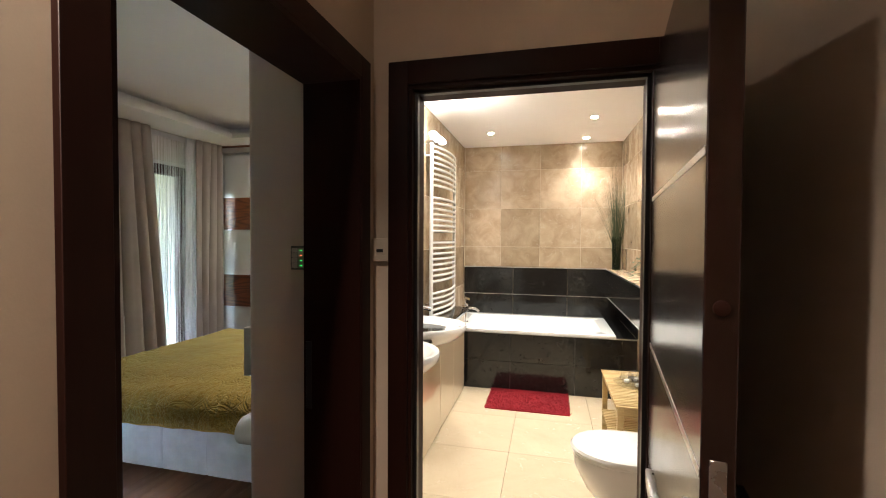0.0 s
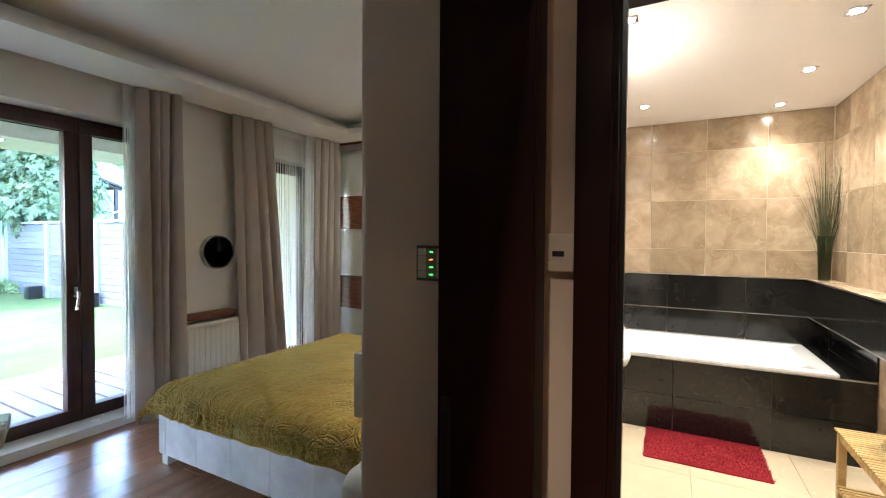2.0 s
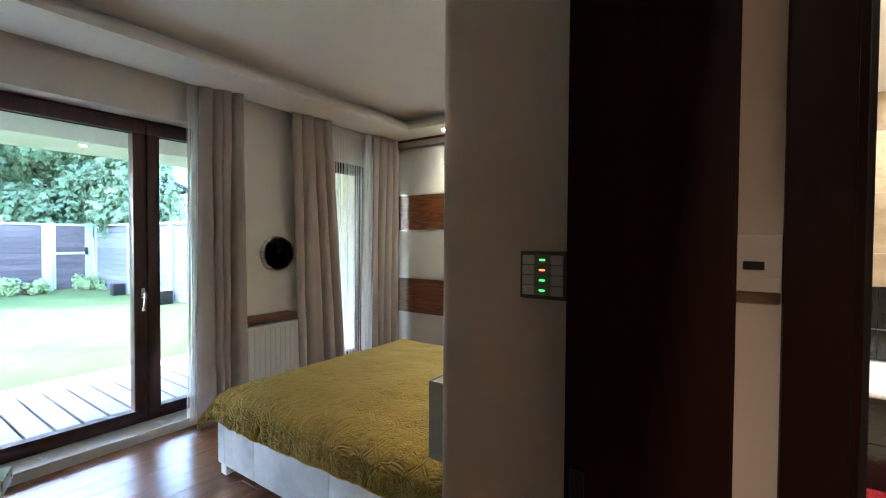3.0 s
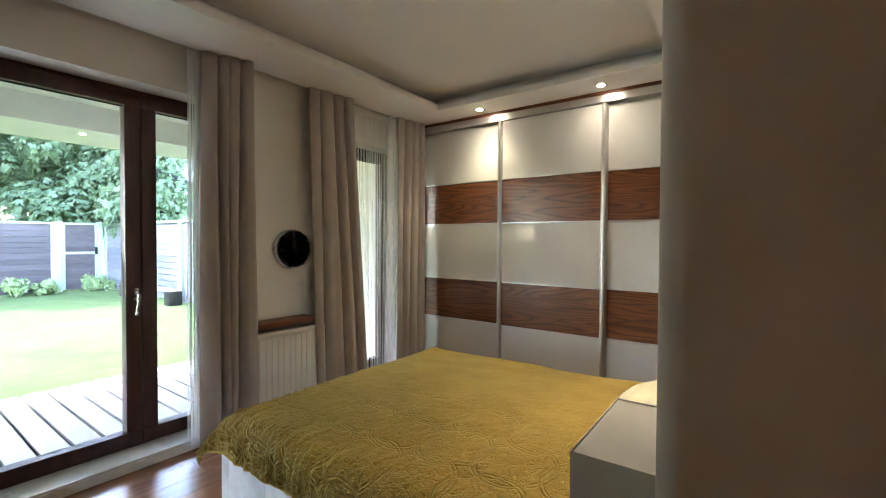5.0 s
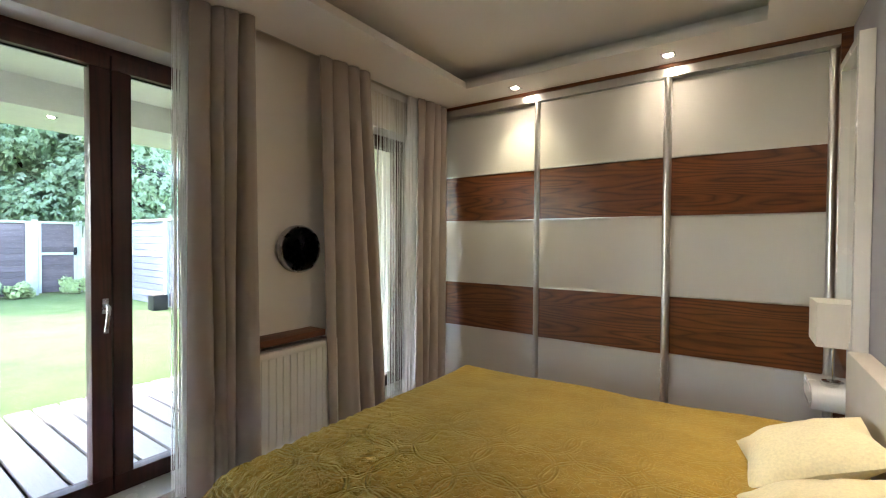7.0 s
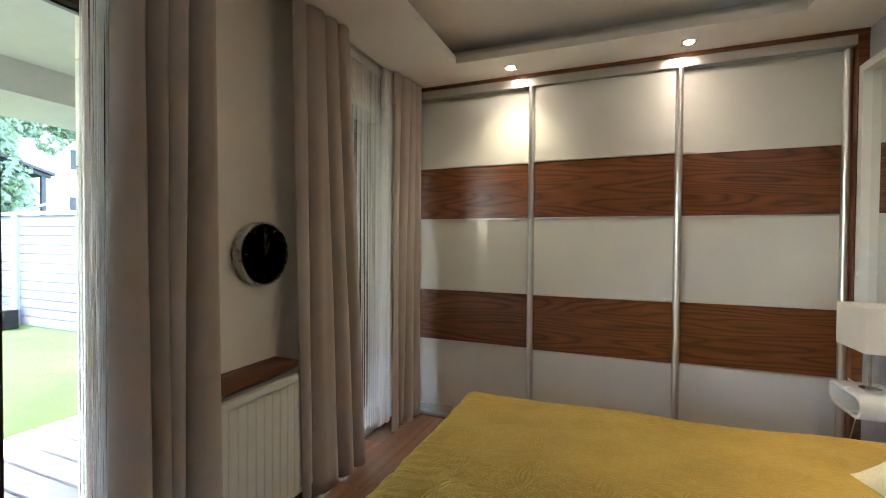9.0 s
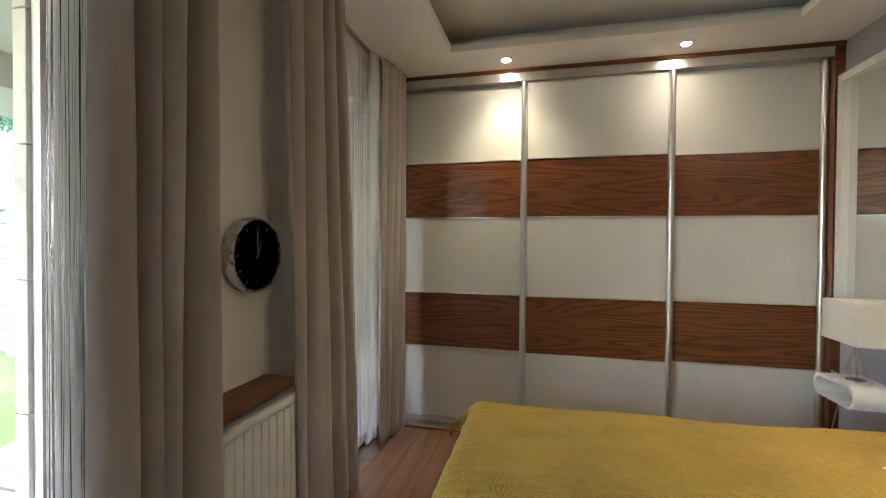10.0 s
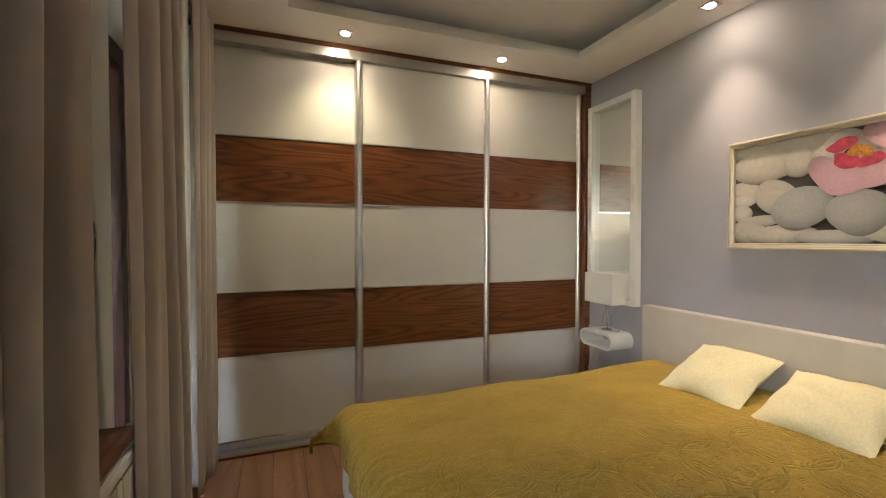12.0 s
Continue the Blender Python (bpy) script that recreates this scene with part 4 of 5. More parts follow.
# ---- curtains, clock, radiator, sill ----
def drape(name, low, high, x0, x1, z0, z1, valleys, material, label, seed=0, group="curtains"):
    """A hanging cloth: broad rounded panels between deep, narrow valleys that wander on their way down.
    low and high are its side edges at the hem and at the tape, x0 and x1 their distance from the wall; valleys hold place, width and depth."""
    nu, nv = 110, 40
    verts = []
    for j in range(nv + 1):
        v = j / nv
        y0, y1 = low[0] + (high[0] - low[0]) * v, low[1] + (high[1] - low[1]) * v
        for i in range(nu + 1):
            u = i / nu
            back, slide, ridge = 0.0, 0.0, 1.0
            for k, (c, w, d) in enumerate(valleys):
                c = c + 0.06 * (1 - v) * math.sin(1.9 * k + seed) + 0.015 * math.sin(4.0 * v + k + seed)
                w = w * (1.25 - 0.45 * v)
                g = math.exp(-((u - c) / w) ** 2)
                back += d * g * (0.55 + 0.45 * min(1.0, (1 - v) * 4.0))
                slide += 1.05 * (u - c) * g
                ridge *= 1 - g
            puff = 0.012 * ridge * noise.noise(Vector((u * 4 + seed, v * 1.3, 1.0))) + 0.004 * noise.noise(Vector((u * 9, v * 5.0, seed)))
            rim = 0.018 * (math.exp(-u / 0.05) + math.exp(-(1 - u) / 0.05))
            verts.append((x0 + (x1 - x0) * u - back + puff - rim, y0 + (y1 - y0) * (u - slide), z0 + (z1 - z0) * v + (0.006 * noise.noise(Vector((u * 6, 0, seed))) if j == 0 else 0)))
    faces = [(j * (nu + 1) + i, j * (nu + 1) + i + 1, (j + 1) * (nu + 1) + i + 1, (j + 1) * (nu + 1) + i) for j in range(nv) for i in range(nu)]
    me = bpy.data.meshes.new(name)
    me.from_pydata(verts, [], faces)
    me.shade_smooth()
    me.materials.append(material)
    ob = new(name, me)
    so = ob.modifiers.new("thickness", "SOLIDIFY")
    so.thickness, so.offset = 0.003, 0.0
    return tagged(ob, label, "curtain", group)


drape("curtain", (2.325, 2.675), (2.345, 2.635), -3.965, -3.855, 0.012, 2.588, [(0.36, 0.06, 0.085), (0.52, 0.03, 0.02), (0.76, 0.05, 0.10)], CURTAIN, "taupe floor-length curtain gathered beside the terrace door", 1)
drape("curtain", (3.235, 3.745), (3.15, 3.555), -3.945, -3.885, 0.012, 2.588, [(0.24, 0.06, 0.05), (0.55, 0.05, 0.08), (0.80, 0.05, 0.08)], CURTAIN, "taupe floor-length curtain gathered beside the narrow window", 5)
drape("curtain", (4.165, 4.545), (4.18, 4.545), -3.93, -3.89, 0.02, 2.588, [(0.26, 0.06, 0.08), (0.55, 0.05, 0.07), (0.80, 0.06, 0.09)], CURTAIN, "taupe floor-length curtain gathered against the wardrobe", 9)
drape("sheer_curtain", (4.05, 4.20), (4.09, 4.20), -3.98, -3.97, 0.09, 2.588, [(0.3, 0.08, 0.02), (0.65, 0.08, 0.025)], STRING, "white sheer curtain edge pushed beside the taupe curtain", 3, group="sheers")


def strings(y0, y1, x, z0, count, label, seed):
    """A string curtain: a rail tape with many thin hanging threads."""
    rng = random.Random(seed)
    t = thing("string_curtain", (x, (y0 + y1) / 2, 0), label, "curtain", "string curtains")
    part("rail_tape", boxm(-0.004, 0.004, y0 - (y0 + y1) / 2, y1 - (y0 + y1) / 2, 2.54, 2.59), STRING, t)
    verts, faces = [], []
    for k in range(count):
        y = y0 + (y1 - y0) * (k + rng.uniform(0.1, 0.9)) / count - (y0 + y1) / 2
        w, xo, sway = rng.uniform(0.0010, 0.0022), rng.uniform(-0.012, 0.012), rng.uniform(-0.012, 0.012)
        low = z0 + rng.uniform(0, 0.05)
        n, base = 6, len(verts)
        for i in range(n + 1):
            v = i / n
            z = 2.55 + (low - 2.55) * v
            yy = y + sway * v + 0.003 * math.sin(v * 5 + k)
            for du, dv in ((-w, 0), (0, -w), (w, 0), (0, w)):
                verts.append((xo + dv, yy + du, z))
        for i in range(n):
            for c in range(4):
                a = base + i * 4 + c
                b = base + i * 4 + (c + 1) % 4
                faces.append((a, b, b + 4, a + 4))
    me = bpy.data.meshes.new("threads")
    me.from_pydata(verts, [], faces)
    me.materials.append(STRING)
    ob = new("threads", me)
    ob.parent = t
    tagged(ob, "many thin white hanging threads", kind="stuff")


strings(3.60, 4.23, -4.03, 0.09, 104, "white string curtain across the narrow window", 2)
strings(2.281, 2.36, -4.02, 0.06, 52, "white string curtain pushed to the side of the terrace door", 4)
part("rail", boxm(-4.0, -3.992, -0.6, 4.55, 2.592, 2.61), ENAMEL, thing("curtain_rail", (0, 0, 0), "white curtain rail in the ceiling slot", "curtain rail"))

clk = thing("wall_clock", (WX, 3.076, 1.32), "round wall clock with a black dial in a silver case", "clock")
part("case", lathem([(0.150, 0.0), (0.156, 0.01), (0.156, 0.052), (0.152, 0.058), (0.147, 0.058), (0.146, 0.05)], axis="x", n=48), STEEL, clk, "satin silver case")
part("dial", lathem([(0.146, 0.046), (0.146, 0.050)], axis="x", n=48), DIAL, clk, "black dial")
for k in range(12):
    a = radians(30 * k)
    ln = 0.022 if k % 3 == 0 else 0.008
    part("hour_mark", tube(bmesh.new(), [(0.051, 0.125 * math.sin(a), 0.125 * math.cos(a)), (0.051, (0.125 - ln) * math.sin(a), (0.125 - ln) * math.cos(a))], 0.0014, 6), STEEL, clk)
part("hour_hand", tube(bmesh.new(), [(0.053, 0, -0.01), (0.053, 0.03, 0.06)], 0.002, 6), STEEL, clk)
part("minute_hand", tube(bmesh.new(), [(0.055, 0, -0.01), (0.055, -0.002, 0.10)], 0.0016, 6), STEEL, clk)

structure("window_sill", [(WX - 0.002, -3.96, 2.60, 3.20, 0.745, 0.785)], WALSILL, "dark walnut shelf above the radiator", "sill", 0.004)
rad = thing("radiator", (WX + 0.05, 3.03, 0.075), "white ribbed panel radiator under the walnut shelf", "radiator")
part("back_panel", boxm(0.0, 0.02, -0.40, 0.40, 0.02, 0.61, bev=0.004), ENAMEL, rad)
bm = bmesh.new()
prof = []
for k in range(17):
    y = -0.40 + 0.80 * k / 16
    w = 0.80 / 16
    prof += [(0.092, y - w * 0.30), (0.092, y - w * 0.12), (0.088, y - w * 0.04), (0.088, y + w * 0.04), (0.092, y + w * 0.12), (0.092, y + w * 0.30)]
lo = [bm.verts.new((x, y, 0.04)) for x, y in prof]
hi = [bm.verts.new((x, y, 0.59)) for x, y in prof]
for i in range(len(prof) - 1):
    bm.faces.new((lo[i], lo[i + 1], hi[i + 1], hi[i]))
part("front_panel", bm, ENAMEL, rad, "ribbed front panel")
for z in (0.0, 0.585):
    part("edge", boxm(0.02, 0.093, -0.415, 0.415, z + 0.01, z + 0.045, bev=0.006), ENAMEL, rad)
for y in (-0.415, 0.407):
    part("side_cover", boxm(0.02, 0.088, y, y + 0.008, 0.05, 0.60), ENAMEL, rad)
part("top_grille", boxm(0.02, 0.08, -0.40, 0.40, 0.628, 0.633), ENAMEL, rad)

# ---- ceiling spots ----
def downlight(x, y, z, square, watts, colour, name="ceiling_spot", cone=115, blend=0.9):
    t = thing(name, (x, y, z), "recessed ceiling spotlight with a steel rim, lit", "spotlight", "ceiling spots")
    s = 0.042
    if square:
        for b in ((-s, s, -s, -s + 0.012), (-s, s, s - 0.012, s), (-s, -s + 0.012, -s + 0.012, s - 0.012), (s - 0.012, s, -s + 0.012, s - 0.012)):
            part("rim", boxm(*b, -0.005, -0.0005, bev=0.001), STEEL, t)
        part("inner_ring", lathem([(0.036, -0.003), (0.030, -0.003), (0.027, 0.0)], n=24), STEEL, t)
    else:
        part("rim", lathem([(0.042, -0.001), (0.04, -0.006), (0.028, -0.006), (0.026, 0.0)], n=28), STEEL, t)
    part("bulb", lathem([(0.026, -0.0045), (0.022, -0.007), (0.004, -0.0078)], n=20), SPOTON, t, "lit bulb")
    lamp(name + "_light", (x, y, z - 0.012), watts, colour, cone, 0.025, blend)


WARM = (1.0, 0.85, 0.66)
COOL = (1.0, 0.93, 0.64)
for x, y, k, colour, cone in ((-3.165, 4.41, 0.72, COOL, 112), (-2.085, 4.41, 0.12, WARM, 112), (-1.375, 3.39, 0.95, WARM, 76), (-1.375, 2.56, 1.0, WARM, 76)):
    downlight(x, y, LOW, True, BED_W * k, colour, cone=cone, blend=1.0)


# ---- switches on the walls ----
sw = thing("light_switch", (-0.938, 1.52, 1.390), "dark-framed push-button switch panel with green and orange indicator lights", "switch")
part("frame", boxm(-0.047, 0.047, -0.011, 0, -0.047, 0.047, bev=0.003), GREYP, sw, "dark grey frame")
for x0, x1 in ((-0.041, -0.017), (0.017, 0.041)):
    for k in range(4):
        part("key", boxm(x0, x1, -0.014, -0.010, -0.039 + 0.0198 * k, -0.0205 + 0.0198 * k, bev=0.001), KEYP, sw)
part("centre_strip", boxm(-0.016, 0.016, -0.013, -0.010, -0.039, 0.040), STRIPP, sw)
for k, m in enumerate((LED_G, LED_G, LED_R, LED_G)):
    part("indicator", boxm(-0.0055, 0.0055, -0.0145, -0.0128, -0.0312 + 0.0198 * k, -0.0280 + 0.0198 * k, bev=0.0008), m, sw, "small indicator light")
th = thing("thermostat", (-0.605, 1.52, 1.425), "cream wall thermostat with a small dark display", "thermostat")
part("cover", boxm(-0.034, 0.033, -0.022, 0, -0.043, 0.043, bev=0.004), CREAMP, th)
part("display", boxm(-0.014, 0.012, -0.0235, -0.021, -0.008, 0.004), BLACK, th, "dark display")
part("lower_flap", boxm(-0.032, 0.031, -0.024, -0.0215, -0.041, -0.018, bev=0.001), CREAMP, th)
downlight(-0.575, 0.13, 2.60, True, HALL_W, (1.0, 0.78, 0.56))

# ---- bathroom ----
ZL = 1.135
structure("ledge", [(0.655, 0.80, 1.65, 2.72, 0, ZL - 0.012), (0.655, 0.80, 2.72, 5.16, 0.82, ZL - 0.012)],
          DGROUT, "boxed-out ledge along the bathroom wall", "ledge")
structure("ledge_top", [(0.635, 0.799, 1.65, 5.15, ZL - 0.012, ZL)], TRAV, "travertine top of the ledge", "ledge", 0.002)
structure("trim", [(-0.985, 0.645, 5.138, 5.142, 0.812, 0.818), (0.640, 0.6445, 1.65, 5.135, 0.817, 0.8225), (-0.985, 0.645, 5.135, 5.150, ZL - 0.006, ZL + 0.004), (0.629, 0.634, 1.65, 5.135, ZL - 0.010, ZL + 0.002)], ALU, "thin metal edge trim", "trim")

tub = thing("bathtub", (-0.1, 4.67, 0), "white built-in bathtub behind a black tiled apron", "bathtub")
tx, ty = -0.1, 4.67
bm = bmesh.new()


def rrect(x0, x1, y0, y1, r, z, n=6):
    out = []
    for cx, cy, a0 in ((x1 - r, y1 - r, 0), (x0 + r, y1 - r, 90), (x0 + r, y0 + r, 180), (x1 - r, y0 + r, 270)):
        for k in range(n + 1):
            a = radians(a0 + 90 * k / n)
            out.append((cx + r * math.cos(a) - tx, cy + r * math.sin(a) - ty, z))
    return out


loops = [rrect(-0.985, 0.615, 4.205, 5.14, 0.012, 0.560), rrect(-0.985, 0.615, 4.205, 5.14, 0.012, 0.578), rrect(-0.97, 0.60, 4.22, 5.125, 0.02, 0.584),
         rrect(-0.86, 0.50, 4.29, 5.06, 0.14, 0.580), rrect(-0.84, 0.48, 4.31, 5.04, 0.15, 0.55), rrect(-0.76, 0.36, 4.37, 4.98, 0.16, 0.20), rrect(-0.68, 0.28, 4.43, 4.92, 0.14, 0.14)]
rows = [[bm.verts.new(q) for q in lp] for lp in loops]
for a, b in zip(rows, rows[1:]):
    for i in range(len(a)):
        j = (i + 1) % len(a)
        bm.faces.new((a[i], a[j], b[j], b[i]))
bm.faces.new(rows[-1])
part("shell", bm, CERAMIC, tub, "white enamel shell")
part("apron_core", boxm(-0.985 - tx, 0.788 - tx, 4.202 - ty, 4.24 - ty, 0, 0.556), DGROUT, tub)
part("deck_edge", boxm(0.617 - tx, 0.788 - tx, 4.20 - ty, 5.14 - ty, 0.54, 0.562), SLATE, tub, "black stone shelf at the end")
part("rim_trim", boxm(-0.985 - tx, 0.788 - tx, 4.186 - ty, 4.20 - ty, 0.551, 0.560), ALU, tub, "thin metal trim")
tap = thing("bath_tap", (-0.84, 4.42, 0.584), "chrome bath mixer with two pillars standing on the bathtub rim", "tap")
for y in (-0.07, 0.07):
    part("pillar", lathem([(0.026, 0), (0.026, 0.008), (0.013, 0.014), (0.013, 0.16)], (0, y, 0)), CHROME, tap)
    part("knob", lathem([(0.012, 0), (0.024, 0.004), (0.024, 0.03), (0.014, 0.036)], (0, y * 1.0, 0.165)), CHROME, tap)
part("body", tube(bmesh.new(), [(0, -0.10, 0.15), (0, 0.10, 0.15)], 0.02, 14), CHROME, tap)
part("spout", tube(bmesh.new(), [(0, 0, 0.15), (0.05, 0, 0.165), (0.11, 0, 0.16), (0.15, 0, 0.13)], 0.014, 12), CHROME, tap)
part("hand_shower", tube(bmesh.new(), [(-0.01, 0.04, 0.17), (0.0, 0.03, 0.25), (0.02, -0.03, 0.275), (0.06, -0.10, 0.27)], 0.013, 10), CHROME, tap)

mat = thing("bath_mat", (-0.165, 3.975, 0), "red shaggy bath mat in front of the bathtub", "bath mat")
part("backing", boxm(-0.355, 0.355, -0.285, 0.285, 0.0, 0.012, bev=0.004), RUG, mat)
verts, faces = [], []
rng = random.Random(8)
for k in range(14000):
    x, y = rng.uniform(-0.36, 0.36), rng.uniform(-0.29, 0.29)
    a, w, h = rng.uniform(0, 6.28), 0.0028, rng.uniform(0.009, 0.017)
    lx, ly = rng.gauss(0, 0.008), rng.gauss(0, 0.008)
    b = len(verts)
    verts += [(x - w * math.cos(a), y - w * math.sin(a), 0.008), (x + w * math.cos(a), y + w * math.sin(a), 0.008), (x + lx, y + ly, 0.008 + h)]
    faces.append((b, b + 1, b + 2))
me = bpy.data.meshes.new("shag")
me.from_pydata(verts, [], faces)
me.materials.append(RUG)
pile = new("shag", me)
pile.parent = mat
tagged(pile, "tufted red pile", kind="stuff")

# bench with slats
ben = thing("bench", (0.60, 3.125, 0), "light wooden slatted bench with a lower slatted shelf", "bench")
for x in (-0.185, 0.15):
    for y in (-0.375, 0.34):
        part("leg", boxm(x, x + 0.035, y, y + 0.035, 0, 0.452, bev=0.003), LAMB, ben)
for x in (-0.185, 0.15):
    part("rail", boxm(x + 0.004, x + 0.031, -0.34, 0.34, 0.405, 0.452, bev=0.002), LAMB, ben)
    part("rail", boxm(x + 0.004, x + 0.031, -0.34, 0.34, 0.14, 0.17, bev=0.002), LAMB, ben)
for y in (-0.371, 0.344):
    part("end_rail", boxm(-0.15, 0.15, y, y + 0.027, 0.405, 0.452, bev=0.002), LAMB, ben)
slat = finish(boxm(-0.195, 0.195, -0.0095, 0.0095, 0, 0.014, bev=0.002), "slat", False)
slat.materials.append(LAMB)
for k in range(27):
    piece("slat", slat, ben, (0, -0.368 + 0.0283 * k, 0.453))
for k in range(22):
    piece("slat", slat, ben, (0, -0.31 + 0.0295 * k, 0.171))


def candle(x, y, z, s=1.0):
    t = thing("candle_holder", (x, y, z), "small round glass candle holder with a white tealight", "candle holder", "candle holders on the bench")
    part("bowl", lathem([(0.028 * s, 0), (0.045 * s, 0.018 * s), (0.048 * s, 0.04 * s), (0.038 * s, 0.065 * s), (0.035 * s, 0.064 * s), (0.044 * s, 0.04 * s), (0.04 * s, 0.02 * s), (0.0, 0.006)], n=24), GLASS, t)
    part("tealight", lathem([(0.019, 0.0065), (0.019, 0.022), (0.017, 0.022), (0.016, 0.019), (0.0, 0.019)], n=20), CERAMIC, t, "white tealight")


tray = thing("glass_tray", (0.60, 3.19, 0.467), "clear glass tray on the slatted bench", "tray")
part("plate", lathem([(0.10, 0), (0.135, 0.004), (0.15, 0.014), (0.147, 0.015), (0.13, 0.007), (0.0, 0.006)], n=32), GLASS, tray)
for x, y in ((0.54, 3.20), (0.60, 3.255), (0.665, 3.14), (0.60, 3.12)):
    candle(x, y, 0.4735)

# toilet
wc = thing("toilet", (0.655, 2.29, 0), "white wall-hung toilet with its lid closed", "toilet")


def dshape(length, w, z, n=14, off=0.0):
    """A D-shaped outline that grows from the wall towards -x."""
    r = w / 2
    pts = [(-off, r), (-(length - r * 1.25), r)]
    pts += [(-(length - r * 1.25) - r * 1.25 * math.sin(a), r * math.cos(a)) for a in (math.pi * k / n for k in range(1, n))]
    return [(x, y, z) for x, y in pts + [(-(length - r * 1.25), -r), (-off, -r)]]


def loft(loops):
    bm = bmesh.new()
    rows = [[bm.verts.new(q) for q in lp] for lp in loops]
    for a, b in zip(rows, rows[1:]):
        for i in range(len(a)):
            j = (i + 1) % len(a)
            bm.faces.new((a[i], a[j], b[j], b[i]))
    bm.faces.new(rows[0][::-1])
    bm.faces.new(rows[-1])
    return bm


part("bowl", loft([dshape(0.30, 0.20, 0.07), dshape(0.36, 0.26, 0.12), dshape(0.46, 0.32, 0.22), dshape(0.515, 0.36, 0.33), dshape(0.52, 0.365, 0.385), dshape(0.51, 0.36, 0.395)]), CERAMIC, wc)
part("seat", loft([dshape(0.525, 0.372, 0.398, off=0.05), dshape(0.53, 0.378, 0.405, off=0.05), dshape(0.525, 0.372, 0.412, off=0.05)]), CERAMIC, wc)
part("lid", loft([dshape(0.53, 0.38, 0.414, off=0.05), dshape(0.535, 0.384, 0.422, off=0.05), dshape(0.525, 0.374, 0.434, off=0.055), dshape(0.47, 0.32, 0.440, off=0.09)]), CERAMIC, wc)

# vanity with two basins
van = thing("vanity_cabinet", (-0.985, 3.15, 0), "cream high-gloss vanity cabinet along the wall", "cabinet")
GLOSS = plain("cream_gloss_lacquer", (0.60, 0.49, 0.34), 0.06, 0, 0.02, 3, 0.0, coat=0.6)
part("body", boxm(0.0, 0.185, -0.95, 0.95, 0.06, 0.78), GLOSS, van)
part("plinth", boxm(0.0, 0.17, -0.95, 0.95, 0.0, 0.06), GROUT, van)
for k in range(4):
    part("door", boxm(0.186, 0.203, -0.95 + 0.475 * k + 0.002, -0.95 + 0.475 * (k + 1) - 0.002, 0.02, 0.775, bev=0.002), GLOSS, van, "cream gloss door")
solo("worktop", boxm(0, 0.25, -0.95, 0.95, 0, 0.03, bev=0.003), SLATE, "black stone worktop on the vanity", "worktop", at=(-0.985, 3.15, 0.78))
for yc in (2.96, 2.20):
    b = thing("washbasin", (-0.985, yc, 0.812), "white ceramic washbasin with a rounded front", "washbasin", "basins on the vanity")
    out = []
    for s, z in ((0.62, -0.09), (0.85, -0.05), (0.98, 0.0), (1.0, 0.035), (0.985, 0.048), (0.90, 0.045), (0.80, 0.0), (0.5, -0.05)):
        out.append([(max(0.004, -x * s), y * s, z) for x, y, _ in dshape(0.43, 0.62, 0, 16)])
    part("bowl", loft(out), CERAMIC, b)
    part("tap", tube(bmesh.new(), [(0.07, 0, 0.03), (0.07, 0, 0.15), (0.09, 0, 0.17), (0.18, 0, 0.15)], 0.014, 12), CHROME, b, "chrome tap")

tr = thing("towel_radiator", (-0.985, 3.87, 0.75), "white tubular towel radiator with bowed bars", "towel radiator")
for y in (-0.44, 0.44):
    part("post", tube(bmesh.new(), [(0.05, y, 0.0), (0.05, y, 1.54)], 0.016, 12), ENAMEL, tr)
    for z in (0.15, 1.4):
        part("bracket", tube(bmesh.new(), [(0.0, y, z), (0.05, y, z)], 0.009, 8), ENAMEL, tr)
zs = [0.03 + 0.046 * k for k in range(6)] + [0.36 + 0.046 * k for k in range(8)] + [0.78 + 0.046 * k for k in range(7)] + [1.16 + 0.046 * k for k in range(8)]
bar = bmesh.new()
tube(bar, [(0.05 + 0.07 * (1 - (q / 6) ** 2), 0.44 * q / 6, 0) for q in range(-6, 7)], 0.011, 8)
barm = finish(bar, "bar", True)
barm.materials.append(ENAMEL)
for z in zs:
    piece("bar", barm, tr, (0, 0, z))

# plants and small things on the ledge
vase = thing("grass_vase", (0.72, 5.03, ZL), "tall green glass vase with upright dried grass on the ledge", "plant")
part("vase", lathem([(0.035, 0), (0.04, 0.01), (0.045, 0.20), (0.052, 0.36), (0.049, 0.36), (0.042, 0.2), (0.036, 0.012), (0.0, 0.010)], n=24), glass("green_glass", (0.25, 0.4, 0.22), 0.05), vase, "green glass vase")
verts, faces = [], []
rng = random.Random(5)
for k in range(150):
    a, lean = rng.uniform(0, 6.28), rng.uniform(0.0, 1.0) ** 1.1 * 0.27
    h = rng.uniform(0.65, 1.16) - lean * 0.6
    r0 = rng.uniform(0, 0.028)
    wdt = rng.uniform(0.0015, 0.004)
    b = len(verts)
    for i in range(7):
        v = i / 6
        x = math.cos(a) * (r0 + lean * v ** 2)
        y = math.sin(a) * (r0 + lean * v ** 2)
        x, y = min(x, 0.07), min(y, 0.10)
        ww = wdt * (1 - v * 0.85)
        verts += [(x - ww * math.sin(a + k), y + ww * math.cos(a + k), 0.02 + h * v), (x + ww * math.sin(a + k), y - ww * math.cos(a + k), 0.02 + h * v)]
    faces += [(b + 2 * i, b + 2 * i + 1, b + 2 * i + 3, b + 2 * i + 2) for i in range(6)]
me = bpy.data.meshes.new("grass")
me.from_pydata(verts, [], faces)
me.materials.append(GRASSL)
g = new("grass", me)
g.parent = vase
tagged(g, "bundle of green-brown grass blades", kind="stuff")

